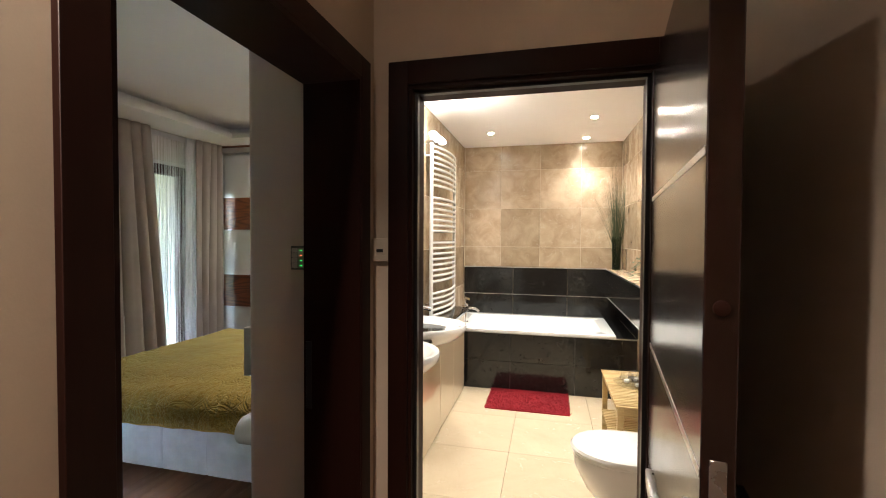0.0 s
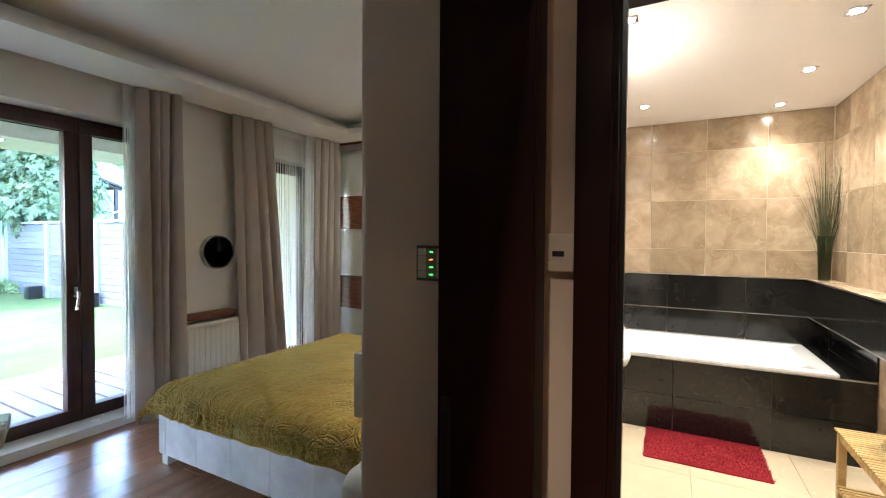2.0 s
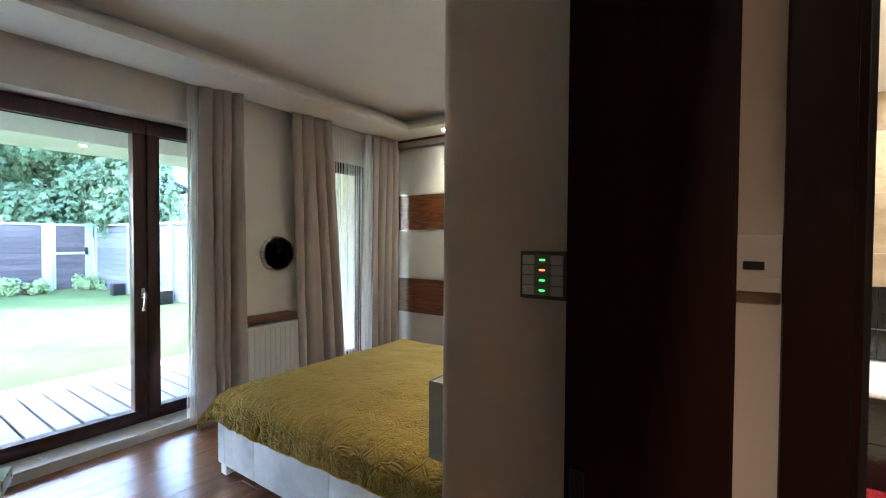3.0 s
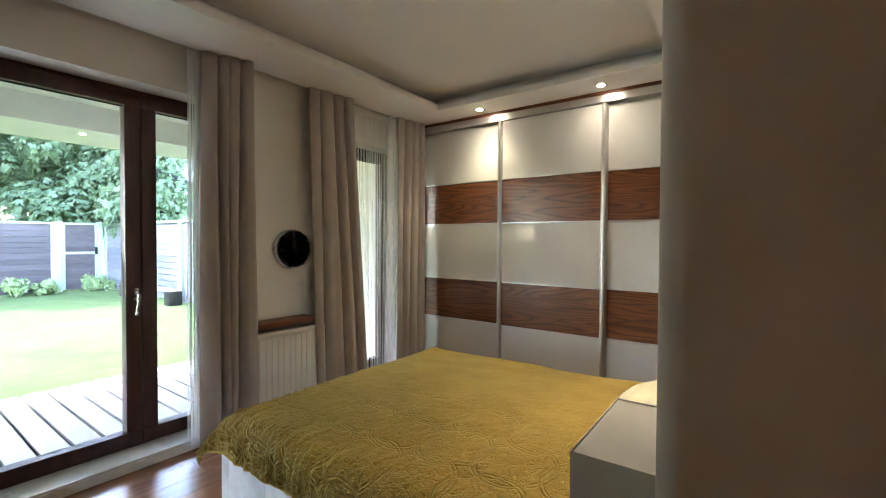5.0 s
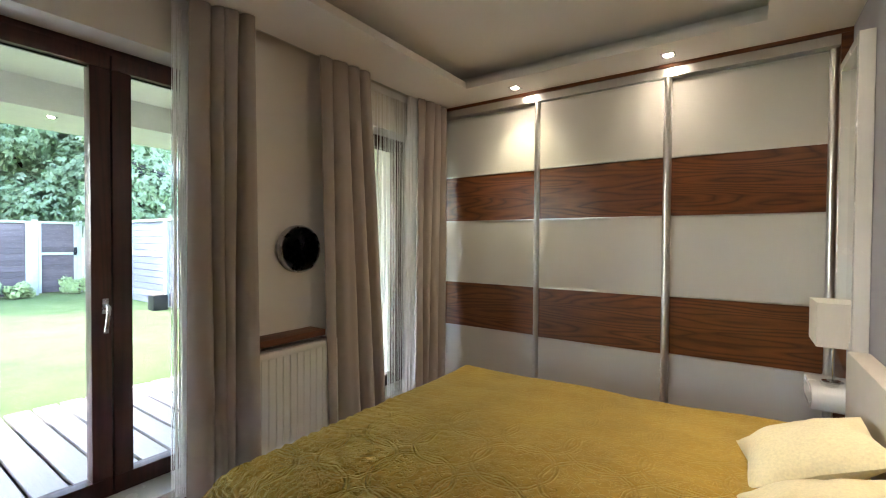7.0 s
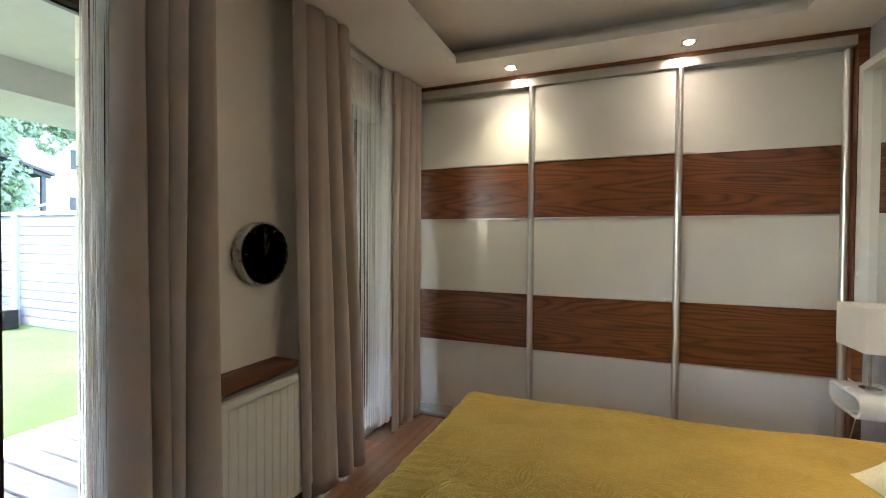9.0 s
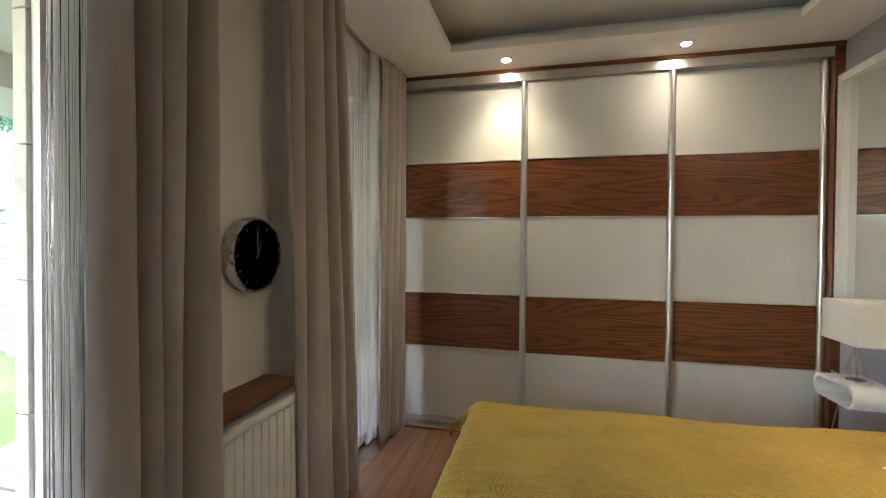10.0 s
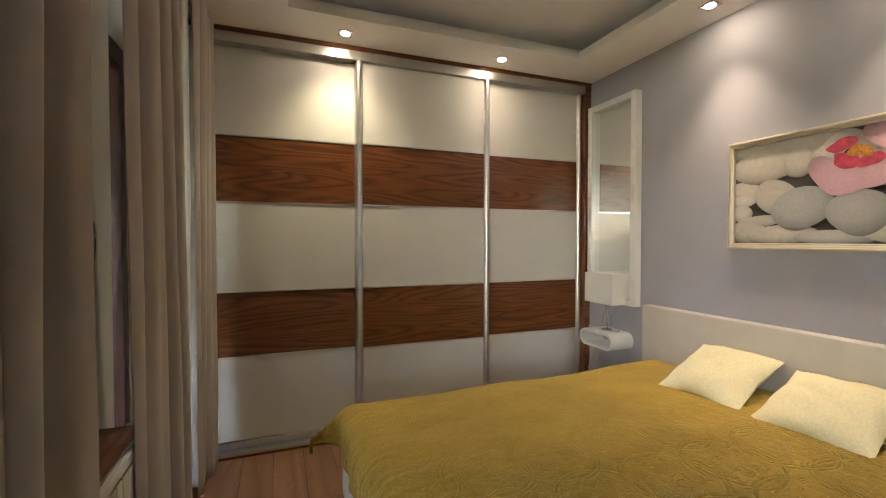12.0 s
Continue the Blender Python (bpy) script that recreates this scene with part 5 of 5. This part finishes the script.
pot = thing("potted_plant", (0.715, 3.33, ZL), "leafy trailing plant in a gold metal pot on the ledge", "plant")
part("pot", lathem([(0.048, 0), (0.052, 0.005), (0.066, 0.115), (0.066, 0.12), (0.062, 0.12), (0.058, 0.10), (0.0, 0.10)], n=32), GOLD, pot, "gold metal pot")
part("soil", lathem([(0.058, 0.100), (0.02, 0.106)], n=20), BARK, pot)
leafs = bmesh.new()
rng = random.Random(11)
for k in range(34):
    a = rng.uniform(0, 6.28)
    reach, up = rng.uniform(0.05, 0.16), rng.uniform(0.02, 0.09)
    dx, dy = math.cos(a) * (0.4 if math.cos(a) > 0 else 1), math.sin(a) * 1.25
    pts = [Vector((dx * reach * v, dy * reach * v, 0.10 + up * math.sin(v * 2.4) * 1.4 - (0.10 * v ** 3 if reach > 0.11 else 0))) for v in (0, 0.3, 0.6, 0.85, 1.0)]
    for i, q in enumerate(pts[1:]):
        for sgn in (1, -1):
            L, wd = rng.uniform(0.028, 0.045), rng.uniform(0.009, 0.015)
            d = Vector((dx, dy, rng.uniform(-0.4, 0.5))).normalized()
            d = (d + sgn * 0.8 * Vector((-dy, dx, 0.2))).normalized()
            s = d.cross(Vector((0, 0, 1))).normalized() * wd
            v = [leafs.verts.new(q), leafs.verts.new(q + d * L * 0.45 + s), leafs.verts.new(q + d * L + Vector((0, 0, -0.006))), leafs.verts.new(q + d * L * 0.45 - s), leafs.verts.new(q + d * L * 0.45 + Vector((0, 0, -0.003)))]
            for tri in ((0, 1, 4), (1, 2, 4), (2, 3, 4), (3, 0, 4)):
                leafs.faces.new([v[t_] for t_ in tri])
part("leaves", leafs, PLANTL, pot, "small green leaves")
soap = thing("wall_dispenser", (0.79, 3.04, 1.30), "small white dispenser fixed to the tiled wall", "dispenser")
part("body", boxm(-0.05, 0.006, -0.035, 0.035, 0, 0.11, bev=0.012), ENAMEL, soap)
vent = thing("air_vent", (0.79, 3.755, 2.38), "steel air vent grille high on the tiled wall", "vent")
part("backing", boxm(-0.003, 0, -0.07, 0.07, 0, 0.155), BLACK, vent)
for b in ((-0.075, -0.06, 0, 0.16), (0.06, 0.075, 0, 0.16), (-0.06, 0.06, 0, 0.014), (-0.06, 0.06, 0.146, 0.16)):
    part("frame", boxm(-0.008, 0, *b, bev=0.001), STEEL, vent)
for k in range(9):
    part("slat", boxm(-0.008, -0.003, -0.06, 0.06, 0.02 + 0.014 * k, 0.026 + 0.014 * k), STEEL, vent)

BWARM = (1.0, 0.91, 0.75)
# the last spot is unseen, added to brighten the floor near the door
for x, y in ((0.39, 3.29), (0.39, 4.09), (0.385, 4.90), (-0.59, 4.49), (-0.585, 2.90), (-0.10, 2.30)):
    downlight(x, y, 2.56, True, BATH_W, BWARM)
bl = thing("mirror_light", (-0.985, 3.22, 2.20), "slim wall light above the basins, lit", "wall lamp")
part("bracket", boxm(0, 0.16, -0.02, 0.02, 0.0, 0.02, bev=0.003), CHROME, bl)
part("diffuser", boxm(0.13, 0.18, -0.16, 0.16, 0.02, 0.05, bev=0.01), glow("lit_diffuser", (1.0, 0.92, 0.76), 4.0), bl, "lit diffuser")


# ---- outdoors ----
gz = -0.14
bm = bmesh.new()
n = 40
for i in range(n + 1):
    for j in range(n + 1):
        u, v = (2 * i / n - 1), (2 * j / n - 1)
        bm.verts.new((-20 + 1500 * u * abs(u) ** 2, 1500 * v * abs(v) ** 2, gz))
bm.verts.ensure_lookup_table()
for i in range(n):
    for j in range(n):
        bm.faces.new([bm.verts[q] for q in (i * (n + 1) + j, (i + 1) * (n + 1) + j, (i + 1) * (n + 1) + j + 1, i * (n + 1) + j + 1)])
solo("ground", bm, LAWN, "sunlit mown lawn of the garden", "lawn", kind="structure")

# black base sheet puts the shade of the board gaps into colour
deck = structure("terrace", [(-6.40, -4.6, -3.0, 4.9, -0.139, -0.132)], BLACK, "terrace of pale weathered boards", "terrace")
board = tile_mesh("deck_board", 1.92, 0.151, 0.034, DECK, 0.004)
for k in range(44):
    piece("deck_board", board, deck, (-5.56, -2.71 + 0.1745 * k, -0.062))
structure("terrace_roof", [(-8.1, -4.6, -3.0, 5.3, 2.87, 3.05), (-8.1, -7.1, -3.0, 5.3, 2.59, 2.87)], CONC, "grey plastered terrace roof with an edge beam", "roof")
structure("terrace_wall", [(-7.6, -4.62, 4.95, 5.25, -0.14, 2.87)], STONE, "cream stone end wall of the terrace", "wall")
downlight(-7.36, 2.61, 2.59, True, 2.0, WARM, "terrace_spot")


def fence_run(name, a, b, h, panels, label, wood):
    """Posts with horizontal boards between two points of the garden."""
    a, b = Vector((*a, gz)), Vector((*b, gz))
    d = b - a
    turn = math.degrees(math.atan2(d.y, d.x))
    t = thing(name, a, label, "fence", turn=turn)
    L = d.length / panels
    bd = tile_mesh("board", L - 0.13, 0.03, 0.143, wood, 0.004)
    back = part("backing", boxm(0, d.length, 0.017, 0.03, 0.02, h - 0.03), wood, t)
    post = tile_mesh("post", 0.13, 0.13, h + 0.06, FPOST, 0.006)
    for k in range(panels + 1):
        piece("post", post, t, (L * k, 0, h / 2))
    for k in range(panels):
        for r in range(int(h / 0.155)):
            piece("board", bd, t, (L * (k + 0.5), 0, 0.10 + 0.155 * r))
    part("top_rail", boxm(0, d.length, -0.05, 0.05, h - 0.02, h + 0.03), FPOST, t)
    return t


fence_run("fence", (-17.2, -11.65), (-17.2, 4.44), 1.95, 7, "weathered brown board fence with pale posts behind the lawn", FENCEW)
fence_run("fence", (-17.2, 5.68), (-7.2, 5.75), 1.95, 4, "weathered board fence beside the lawn, pale posts, boards coloured as sunlit", FENCESUN)
gate = thing("garden_gate", (-17.2, 5.03, gz), "dark board garden gate in a pale frame, closed", "gate")
for y in (-0.47, 0.47):
    part("post", boxm(-0.06, 0.06, y - 0.06, y + 0.06, 0, 2.02, bev=0.006), FPOST, gate)
for k in range(12):
    part("board", boxm(-0.015, 0.015, -0.40, 0.40, 0.06 + 0.155 * k, 0.205 + 0.155 * k), FENCEW, gate)
part("backing", boxm(-0.03, -0.016, -0.40, 0.40, 0.05, 1.92), FENCEW, gate)
for y in (-0.375, 0.375):
    part("frame_stile", boxm(0.015, 0.05, y - 0.03, y + 0.03, 0.05, 1.93), FPOST, gate)
part("cross_rail", boxm(0.016, 0.048, -0.345, 0.345, 1.07, 1.14), FPOST, gate)
part("top_rail", boxm(-0.05, 0.05, -0.405, 0.405, 1.93, 1.98), FPOST, gate)
part("latch", boxm(0.05, 0.09, 0.33, 0.40, 1.06, 1.28, bev=0.005), BLACK, gate)


def leaf_cloud(name, clumps, count, size, material, seed, fan=1, flat=(1, 1, 1)):
    """Many small leaves in uneven clumps (centre and radius each); fan: leaflets that spread from each stalk and droop."""
    rs = np.random.RandomState(seed)
    c = np.array(clumps, float)
    pick = rs.choice(len(c), count, p=c[:, 3] ** 2 / (c[:, 3] ** 2).sum())
    dirs = rs.normal(size=(count, 3))
    dirs /= np.linalg.norm(dirs, axis=1)[:, None]
    rad = c[pick, 3] * rs.uniform(0.35, 1.0, count) ** 0.5
    at = c[pick, :3] + dirs * rad[:, None] * np.array(flat)
    nrm = dirs + rs.normal(scale=0.5, size=(count, 3)) + np.array([0, 0, 0.7])
    nrm /= np.linalg.norm(nrm, axis=1)[:, None]
    u = np.cross(nrm, rs.normal(size=(count, 3)))
    u /= np.linalg.norm(u, axis=1)[:, None]
    w = np.cross(nrm, u)
    s = size * rs.uniform(0.6, 1.3, count)[:, None]
    quads = []
    for q in range(fan):
        a = 0.0 if fan == 1 else (q - (fan - 1) / 2) * 1.05
        d = u * math.cos(a) + w * math.sin(a)
        side = np.cross(nrm, d)
        k = s * (2.0 if fan == 1 else 1.7 * (1 - 0.12 * abs(a)))
        foot = at - d * s if fan == 1 else at
        tip = foot + d * k - np.array([0, 0, 0.25]) * k * (fan > 1)
        mid = foot + d * k * 0.6
        quads.append(np.stack([foot, mid + side * s * 0.42, tip, mid - side * s * 0.42], 1))
    quads = np.concatenate(quads).reshape(-1, 3)
    me = bpy.data.meshes.new(name)
    me.from_pydata(quads.tolist(), [], np.arange(len(quads)).reshape(-1, 4).tolist())
    me.materials.append(material)
    return new(name, me)


def tree(x, y, h, spread, seed, label, leaves=9000, low=0.3):
    rng = random.Random(seed)
    t = thing("tree", (x, y, gz), label, "tree", "garden trees")
    bm = bmesh.new()
    for q in range(6):
        a = q * 1.05 + seed
        top = Vector((math.cos(a) * spread * 0.55, math.sin(a) * spread * 0.55, h * (0.55 + 0.07 * q)))
        tube(bm, [(0, 0, h * 0.18 + 0.1 * q), top * 0.5 + Vector((0, 0, h * 0.2)), top], 0.07, 6)
    for k in range(5):
        tube(bm, [(0.05 * k, 0, h * 0.22 * k * 0.8), (0.03 * k, 0.04, h * 0.22 * (k + 1) * 0.8)], 0.22 - 0.04 * k, 10)
    part("trunk", bm, BARK, t, "brown trunk with limbs")
    cl = []
    for k in range(58):
        a, zz = rng.uniform(0, 6.28), rng.uniform(low, 1.0)
        r = spread * rng.uniform(0.25, 1.0) * (1.0 - 0.55 * (zz - low) ** 2)
        cl.append((r * math.cos(a), r * math.sin(a), h * zz, rng.uniform(0.45, 0.95)))
    cr = leaf_cloud("crown", cl, leaves, 0.078, LEAF, seed, 5)
    cr.parent = t
    tagged(cr, "dense crown of small green leaves", kind="stuff")


k = 0
for x, y, h, s in ((-20.5, -4.5, 7.5, 2.6), (-20.0, -0.5, 7.0, 2.4), (-20.8, 2.8, 8.0, 2.6), (-20.0, 5.6, 6.6, 2.0), (-16.4, 6.45, 6.0, 0.6), (-18.6, 6.6, 6.4, 1.3), (-24, 1.2, 9.5, 3.0), (-24, -3, 9.5, 3.0), (-24.5, 5.0, 9.5, 2.8)):
    k += 1
    tree(x, y, h, s, k, "broad leafy green tree behind the garden fence", 12500)


def shrub(x, y, r, seed):
    t = thing("shrub", (x, y, gz), "low pale-green shrub at the foot of the fence", "shrub", "shrubs along the fence")
    rng = random.Random(seed)
    cl = [(rng.uniform(-r, r) * 0.6, rng.uniform(-r, r) * 0.6, r * rng.uniform(0.3, 0.9), r * rng.uniform(0.3, 0.5)) for _ in range(9)]
    c = leaf_cloud("foliage", cl, 1300, 0.045, SHRUBL, seed)
    c.parent = t
    tagged(c, "pale green leaves", kind="stuff")
    part("stems", tube(bmesh.new(), [(0, 0, 0), (0.02, 0, r * 0.7)], 0.02, 6), BARK, t)


for x, y, r, s in ((-16.7, 5.36, 0.42, 31), (-16.6, 4.15, 0.33, 32), (-16.7, 3.5, 0.42, 33), (-16.6, 2.2, 0.4, 34)):
    shrub(x, y, r, s)
for x, y in ((-14.75, 5.40), (-12.0, 5.42)):
    t = thing("planter", (x, y, gz), "dark square planter box beside the fence", "planter", "planters")
    part("box", boxm(-0.14, 0.14, -0.14, 0.14, 0, 0.32, bev=0.01), BLACK, t)
    part("soil", boxm(-0.125, 0.125, -0.125, 0.125, 0.30, 0.325), BARK, t)

# shed with a pitched roof on posts, and a white house with an ivy-covered top, beyond the fence
shed = thing("garden_shed", (-15.7, 7.2, gz), "open garden shed with a dark sloping roof on posts", "shed")
slope = math.tan(radians(17))
bm = bmesh.new()
prism(bm, [(-2.7, -0.9), (0.1, -0.9), (0.1, 0.75), (-2.7, 0.75)], 0, 0.07)
for v in bm.verts:
    v.co.z += 3.10 + (0.75 - v.co.y) * slope
part("roof", bm, ROOFM, shed, "dark sloping roof")
for x in (-0.05, -2.4):
    for y in (-0.7, 0.56):
        part("post", boxm(x - 0.045, x + 0.045, y - 0.045, y + 0.045, 0, 3.10 + (0.70 - y) * slope), ROOFM, shed)
part("rafter", tube(bmesh.new(), [(-0.03, -0.85, 3.05 + 1.6 * slope), (-0.03, 0.7, 3.05 + 0.05 * slope)], 0.05, 6), ROOFM, shed)
part("back_wall", boxm(-1.5, -1.42, -0.7, 0.05, 0, 3.1), SHEDG, shed, "grey-green board wall")
part("rail", boxm(-0.08, -0.02, -0.7, 0.5, 2.28, 2.36), ROOFM, shed)
part("brace", tube(bmesh.new(), [(-0.02, -0.5, 1.9), (-0.02, 0.62, 2.40)], 0.035, 6), FPOST, shed, "pale diagonal brace")
house = thing("white_house", (-21.0, 13.5, gz), "white rendered house with dark windows and ivy over its upper wall", "house")
part("wall", boxm(-6.0, 0.0, -4.6, 6.0, 0, 7.2), RENDERW, house)
for y0, y1, z0, z1 in ((-2.42, -1.95, 4.05, 4.78), (-2.45, -1.62, 2.45, 3.05), (0.6, 1.4, 2.45, 3.4)):
    w = part("window", boxm(-0.05, 0.03, y0, y1, z0, z1), ROOFM, house, "dark window")
    part("sill", boxm(0.0, 0.10, y0 - 0.05, y1 + 0.05, z0 - 0.06, z0), RENDERW, w)
rng = random.Random(3)
iv = leaf_cloud("ivy", [(0.12, rng.uniform(-5, 6), 4.95 + abs(rng.gauss(0, 0.18)) + rng.uniform(0, 2.2), rng.uniform(0.35, 0.6)) for _ in range(110)], 16000, 0.10, LEAF, 77, flat=(0.3, 1, 1))
iv.parent = house
tagged(iv, "thick green ivy over the upper wall", kind="stuff")


# ---- tiles, planks and stone, piece by piece ----
def field(parent, name, material, grout, cells, axis, plane, thick):
    """Tiles on one plane: cells are (a0, a1, b0, b1); axis x or y walls use z for b."""
    cache = {}
    for a0, a1, b0, b1 in cells:
        key = (round(a1 - a0, 3), round(b1 - b0, 3))
        if key not in cache:
            sa, sb = a1 - a0 - grout, b1 - b0 - grout
            dims = {"x": (thick, sa, sb), "y": (sa, thick, sb), "z": (sa, sb, thick)}[axis]
            cache[key] = tile_mesh(name, *dims, material)
        ca, cb = (a0 + a1) / 2, (b0 + b1) / 2
        piece(name, cache[key], parent, {"x": (plane, ca, cb), "y": (ca, plane, cb), "z": (ca, cb, plane)}[axis])


def spans(a0, a1, first, step):
    """Cuts a length into tiles from a first joint."""
    cuts = [a0]
    c = first
    while c < a1 - 0.02:
        if c > a0 + 0.02:
            cuts.append(c)
        c += step
    return list(zip(cuts, cuts[1:] + [a1]))


O = bpy.data.objects
rowsz = [(ZL, 1.373), (1.373, 1.823), (1.823, 2.273), (2.273, 2.56)]
field(O["wall_bathroom_north"], "tile", TRAV, 0.004, [(a, b, c, d) for a, b in spans(-0.985, 0.79, -0.553, 0.4545) for c, d in rowsz], "y", 5.1625, 0.012)
field(O["wall_bathroom_north"], "dark_tile", SLATE, 0.003, [(a, b, c, d) for a, b in spans(-0.985, 0.79, -0.401, 0.616) for c, d in ((0.56, 0.816), (0.816, ZL - 0.006))], "y", 5.147, 0.012)
field(O["wall_bathroom_east"], "tile", TRAV, 0.004, [(a, b, c, d) for a, b in spans(1.65, 5.15, 1.64, 0.4545) for c, d in rowsz], "x", 0.8025, 0.012)
field(O["wall_bathroom_east"], "tile", TRAV, 0.004, [(a, b, c, d) for a, b in spans(2.72, 4.19, 2.55, 0.4545) for c, d in ((0, 0.42), (0.42, 0.83))], "x", 0.8025, 0.012)
field(O["ledge"], "dark_tile", SLATE, 0.003, [(a, b, c, d) for a, b in spans(1.65, 5.14, 1.83, 0.616) for c, d in ((0.82, ZL - 0.012),)], "x", 0.651, 0.012)
field(O["ledge"], "dark_tile", SLATE, 0.003, [(a, b, 0.562, 0.82) for a, b in spans(4.2, 5.14, 4.43, 0.616)], "x", 0.794, 0.012)
field(O["ledge"], "dark_tile", SLATE, 0.003, [(a, b, c, d) for a, b in spans(1.65, 2.72, 1.83, 0.616) for c, d in ((0, 0.28), (0.28, 0.556), (0.556, 0.83))], "x", 0.651, 0.012)
field(O["wall_bathroom_west"], "tile", TRAV, 0.004, [(a, b, c, d) for a, b in spans(1.65, 5.15, 1.64, 0.4545) for c, d in [(0, 0.47), (0.47, 0.92), (0.92, 1.373)] + rowsz[1:]], "x", -0.9975, 0.012)
field(tub, "apron_tile", SLATE, 0.003, [(a - tx, b - tx, c, d) for a, b in spans(-0.985, 0.79, -0.348, 0.6) for c, d in ((0, 0.28), (0.28, 0.552))], "y", 4.196 - ty, 0.012)
field(O["floor_bathroom"], "floor_tile", FLOORT, 0.0018, [(a, b, c, d) for a, b in spans(-0.985, 0.79, -0.25, 0.6) for c, d in spans(1.56, 4.2, 1.76, 0.6)], "z", -0.004, 0.012)
structure("wall_bathroom_pier", [(0.427, 0.7995, 1.652, 2.10, 0, 2.56)], GROUT, "tiled pier inside the bathroom door", "wall")
field(O["wall_bathroom_pier"], "tile", TRAV, 0.004, [(a, b, c, d) for a, b in spans(1.653, 2.099, 1.64, 0.4545) for c, d in [(0, 0.47), (0.47, 0.92), (0.92, 1.373)] + rowsz[1:]], "x", 0.4295, 0.012)
solo("wall_tiled_inside", boxm(-0.985, -0.527, 1.651, 1.656, 0, 2.56), PAINT, "plain bathroom wall beside the door", "wall", kind="structure")

# bedroom planks run towards the wardrobe
rng = random.Random(21)
cells = []
for k in range(20):
    x0 = -4.11 + 0.172 * k
    for a, b in spans(-0.7, 4.70, -0.7 - rng.uniform(0.1, 1.1), 1.25):
        cells.append((x0, x0 + 0.172, a, b))
cells = [c for c in cells if c[1] < -0.63]
field(O["floor"], "plank", FLOORW, 0.0008, cells, "z", -0.007, 0.014)

# stone facing outdoors: end wall of the terrace and the door reveals
field(O["terrace_wall"], "stone_block", STONE, 0.006, [(a, b, c, d) for c, d in spans(-0.14, 2.86, 0.32, 0.46) for a, b in spans(-7.6, -4.62, -7.2, 0.75)], "y", 4.945, 0.03)
field(O["wall_west"], "stone_block", STONE, 0.006, [(2.60, 3.55, c, d) for c, d in spans(-0.14, 2.86, 0.32, 0.46)], "x", -4.63, 0.06)
field(O["wall_west"], "stone_block", STONE, 0.006, [(4.42, 4.93, c, d) for c, d in spans(-0.14, 2.86, 0.32, 0.46)], "x", -4.63, 0.06)
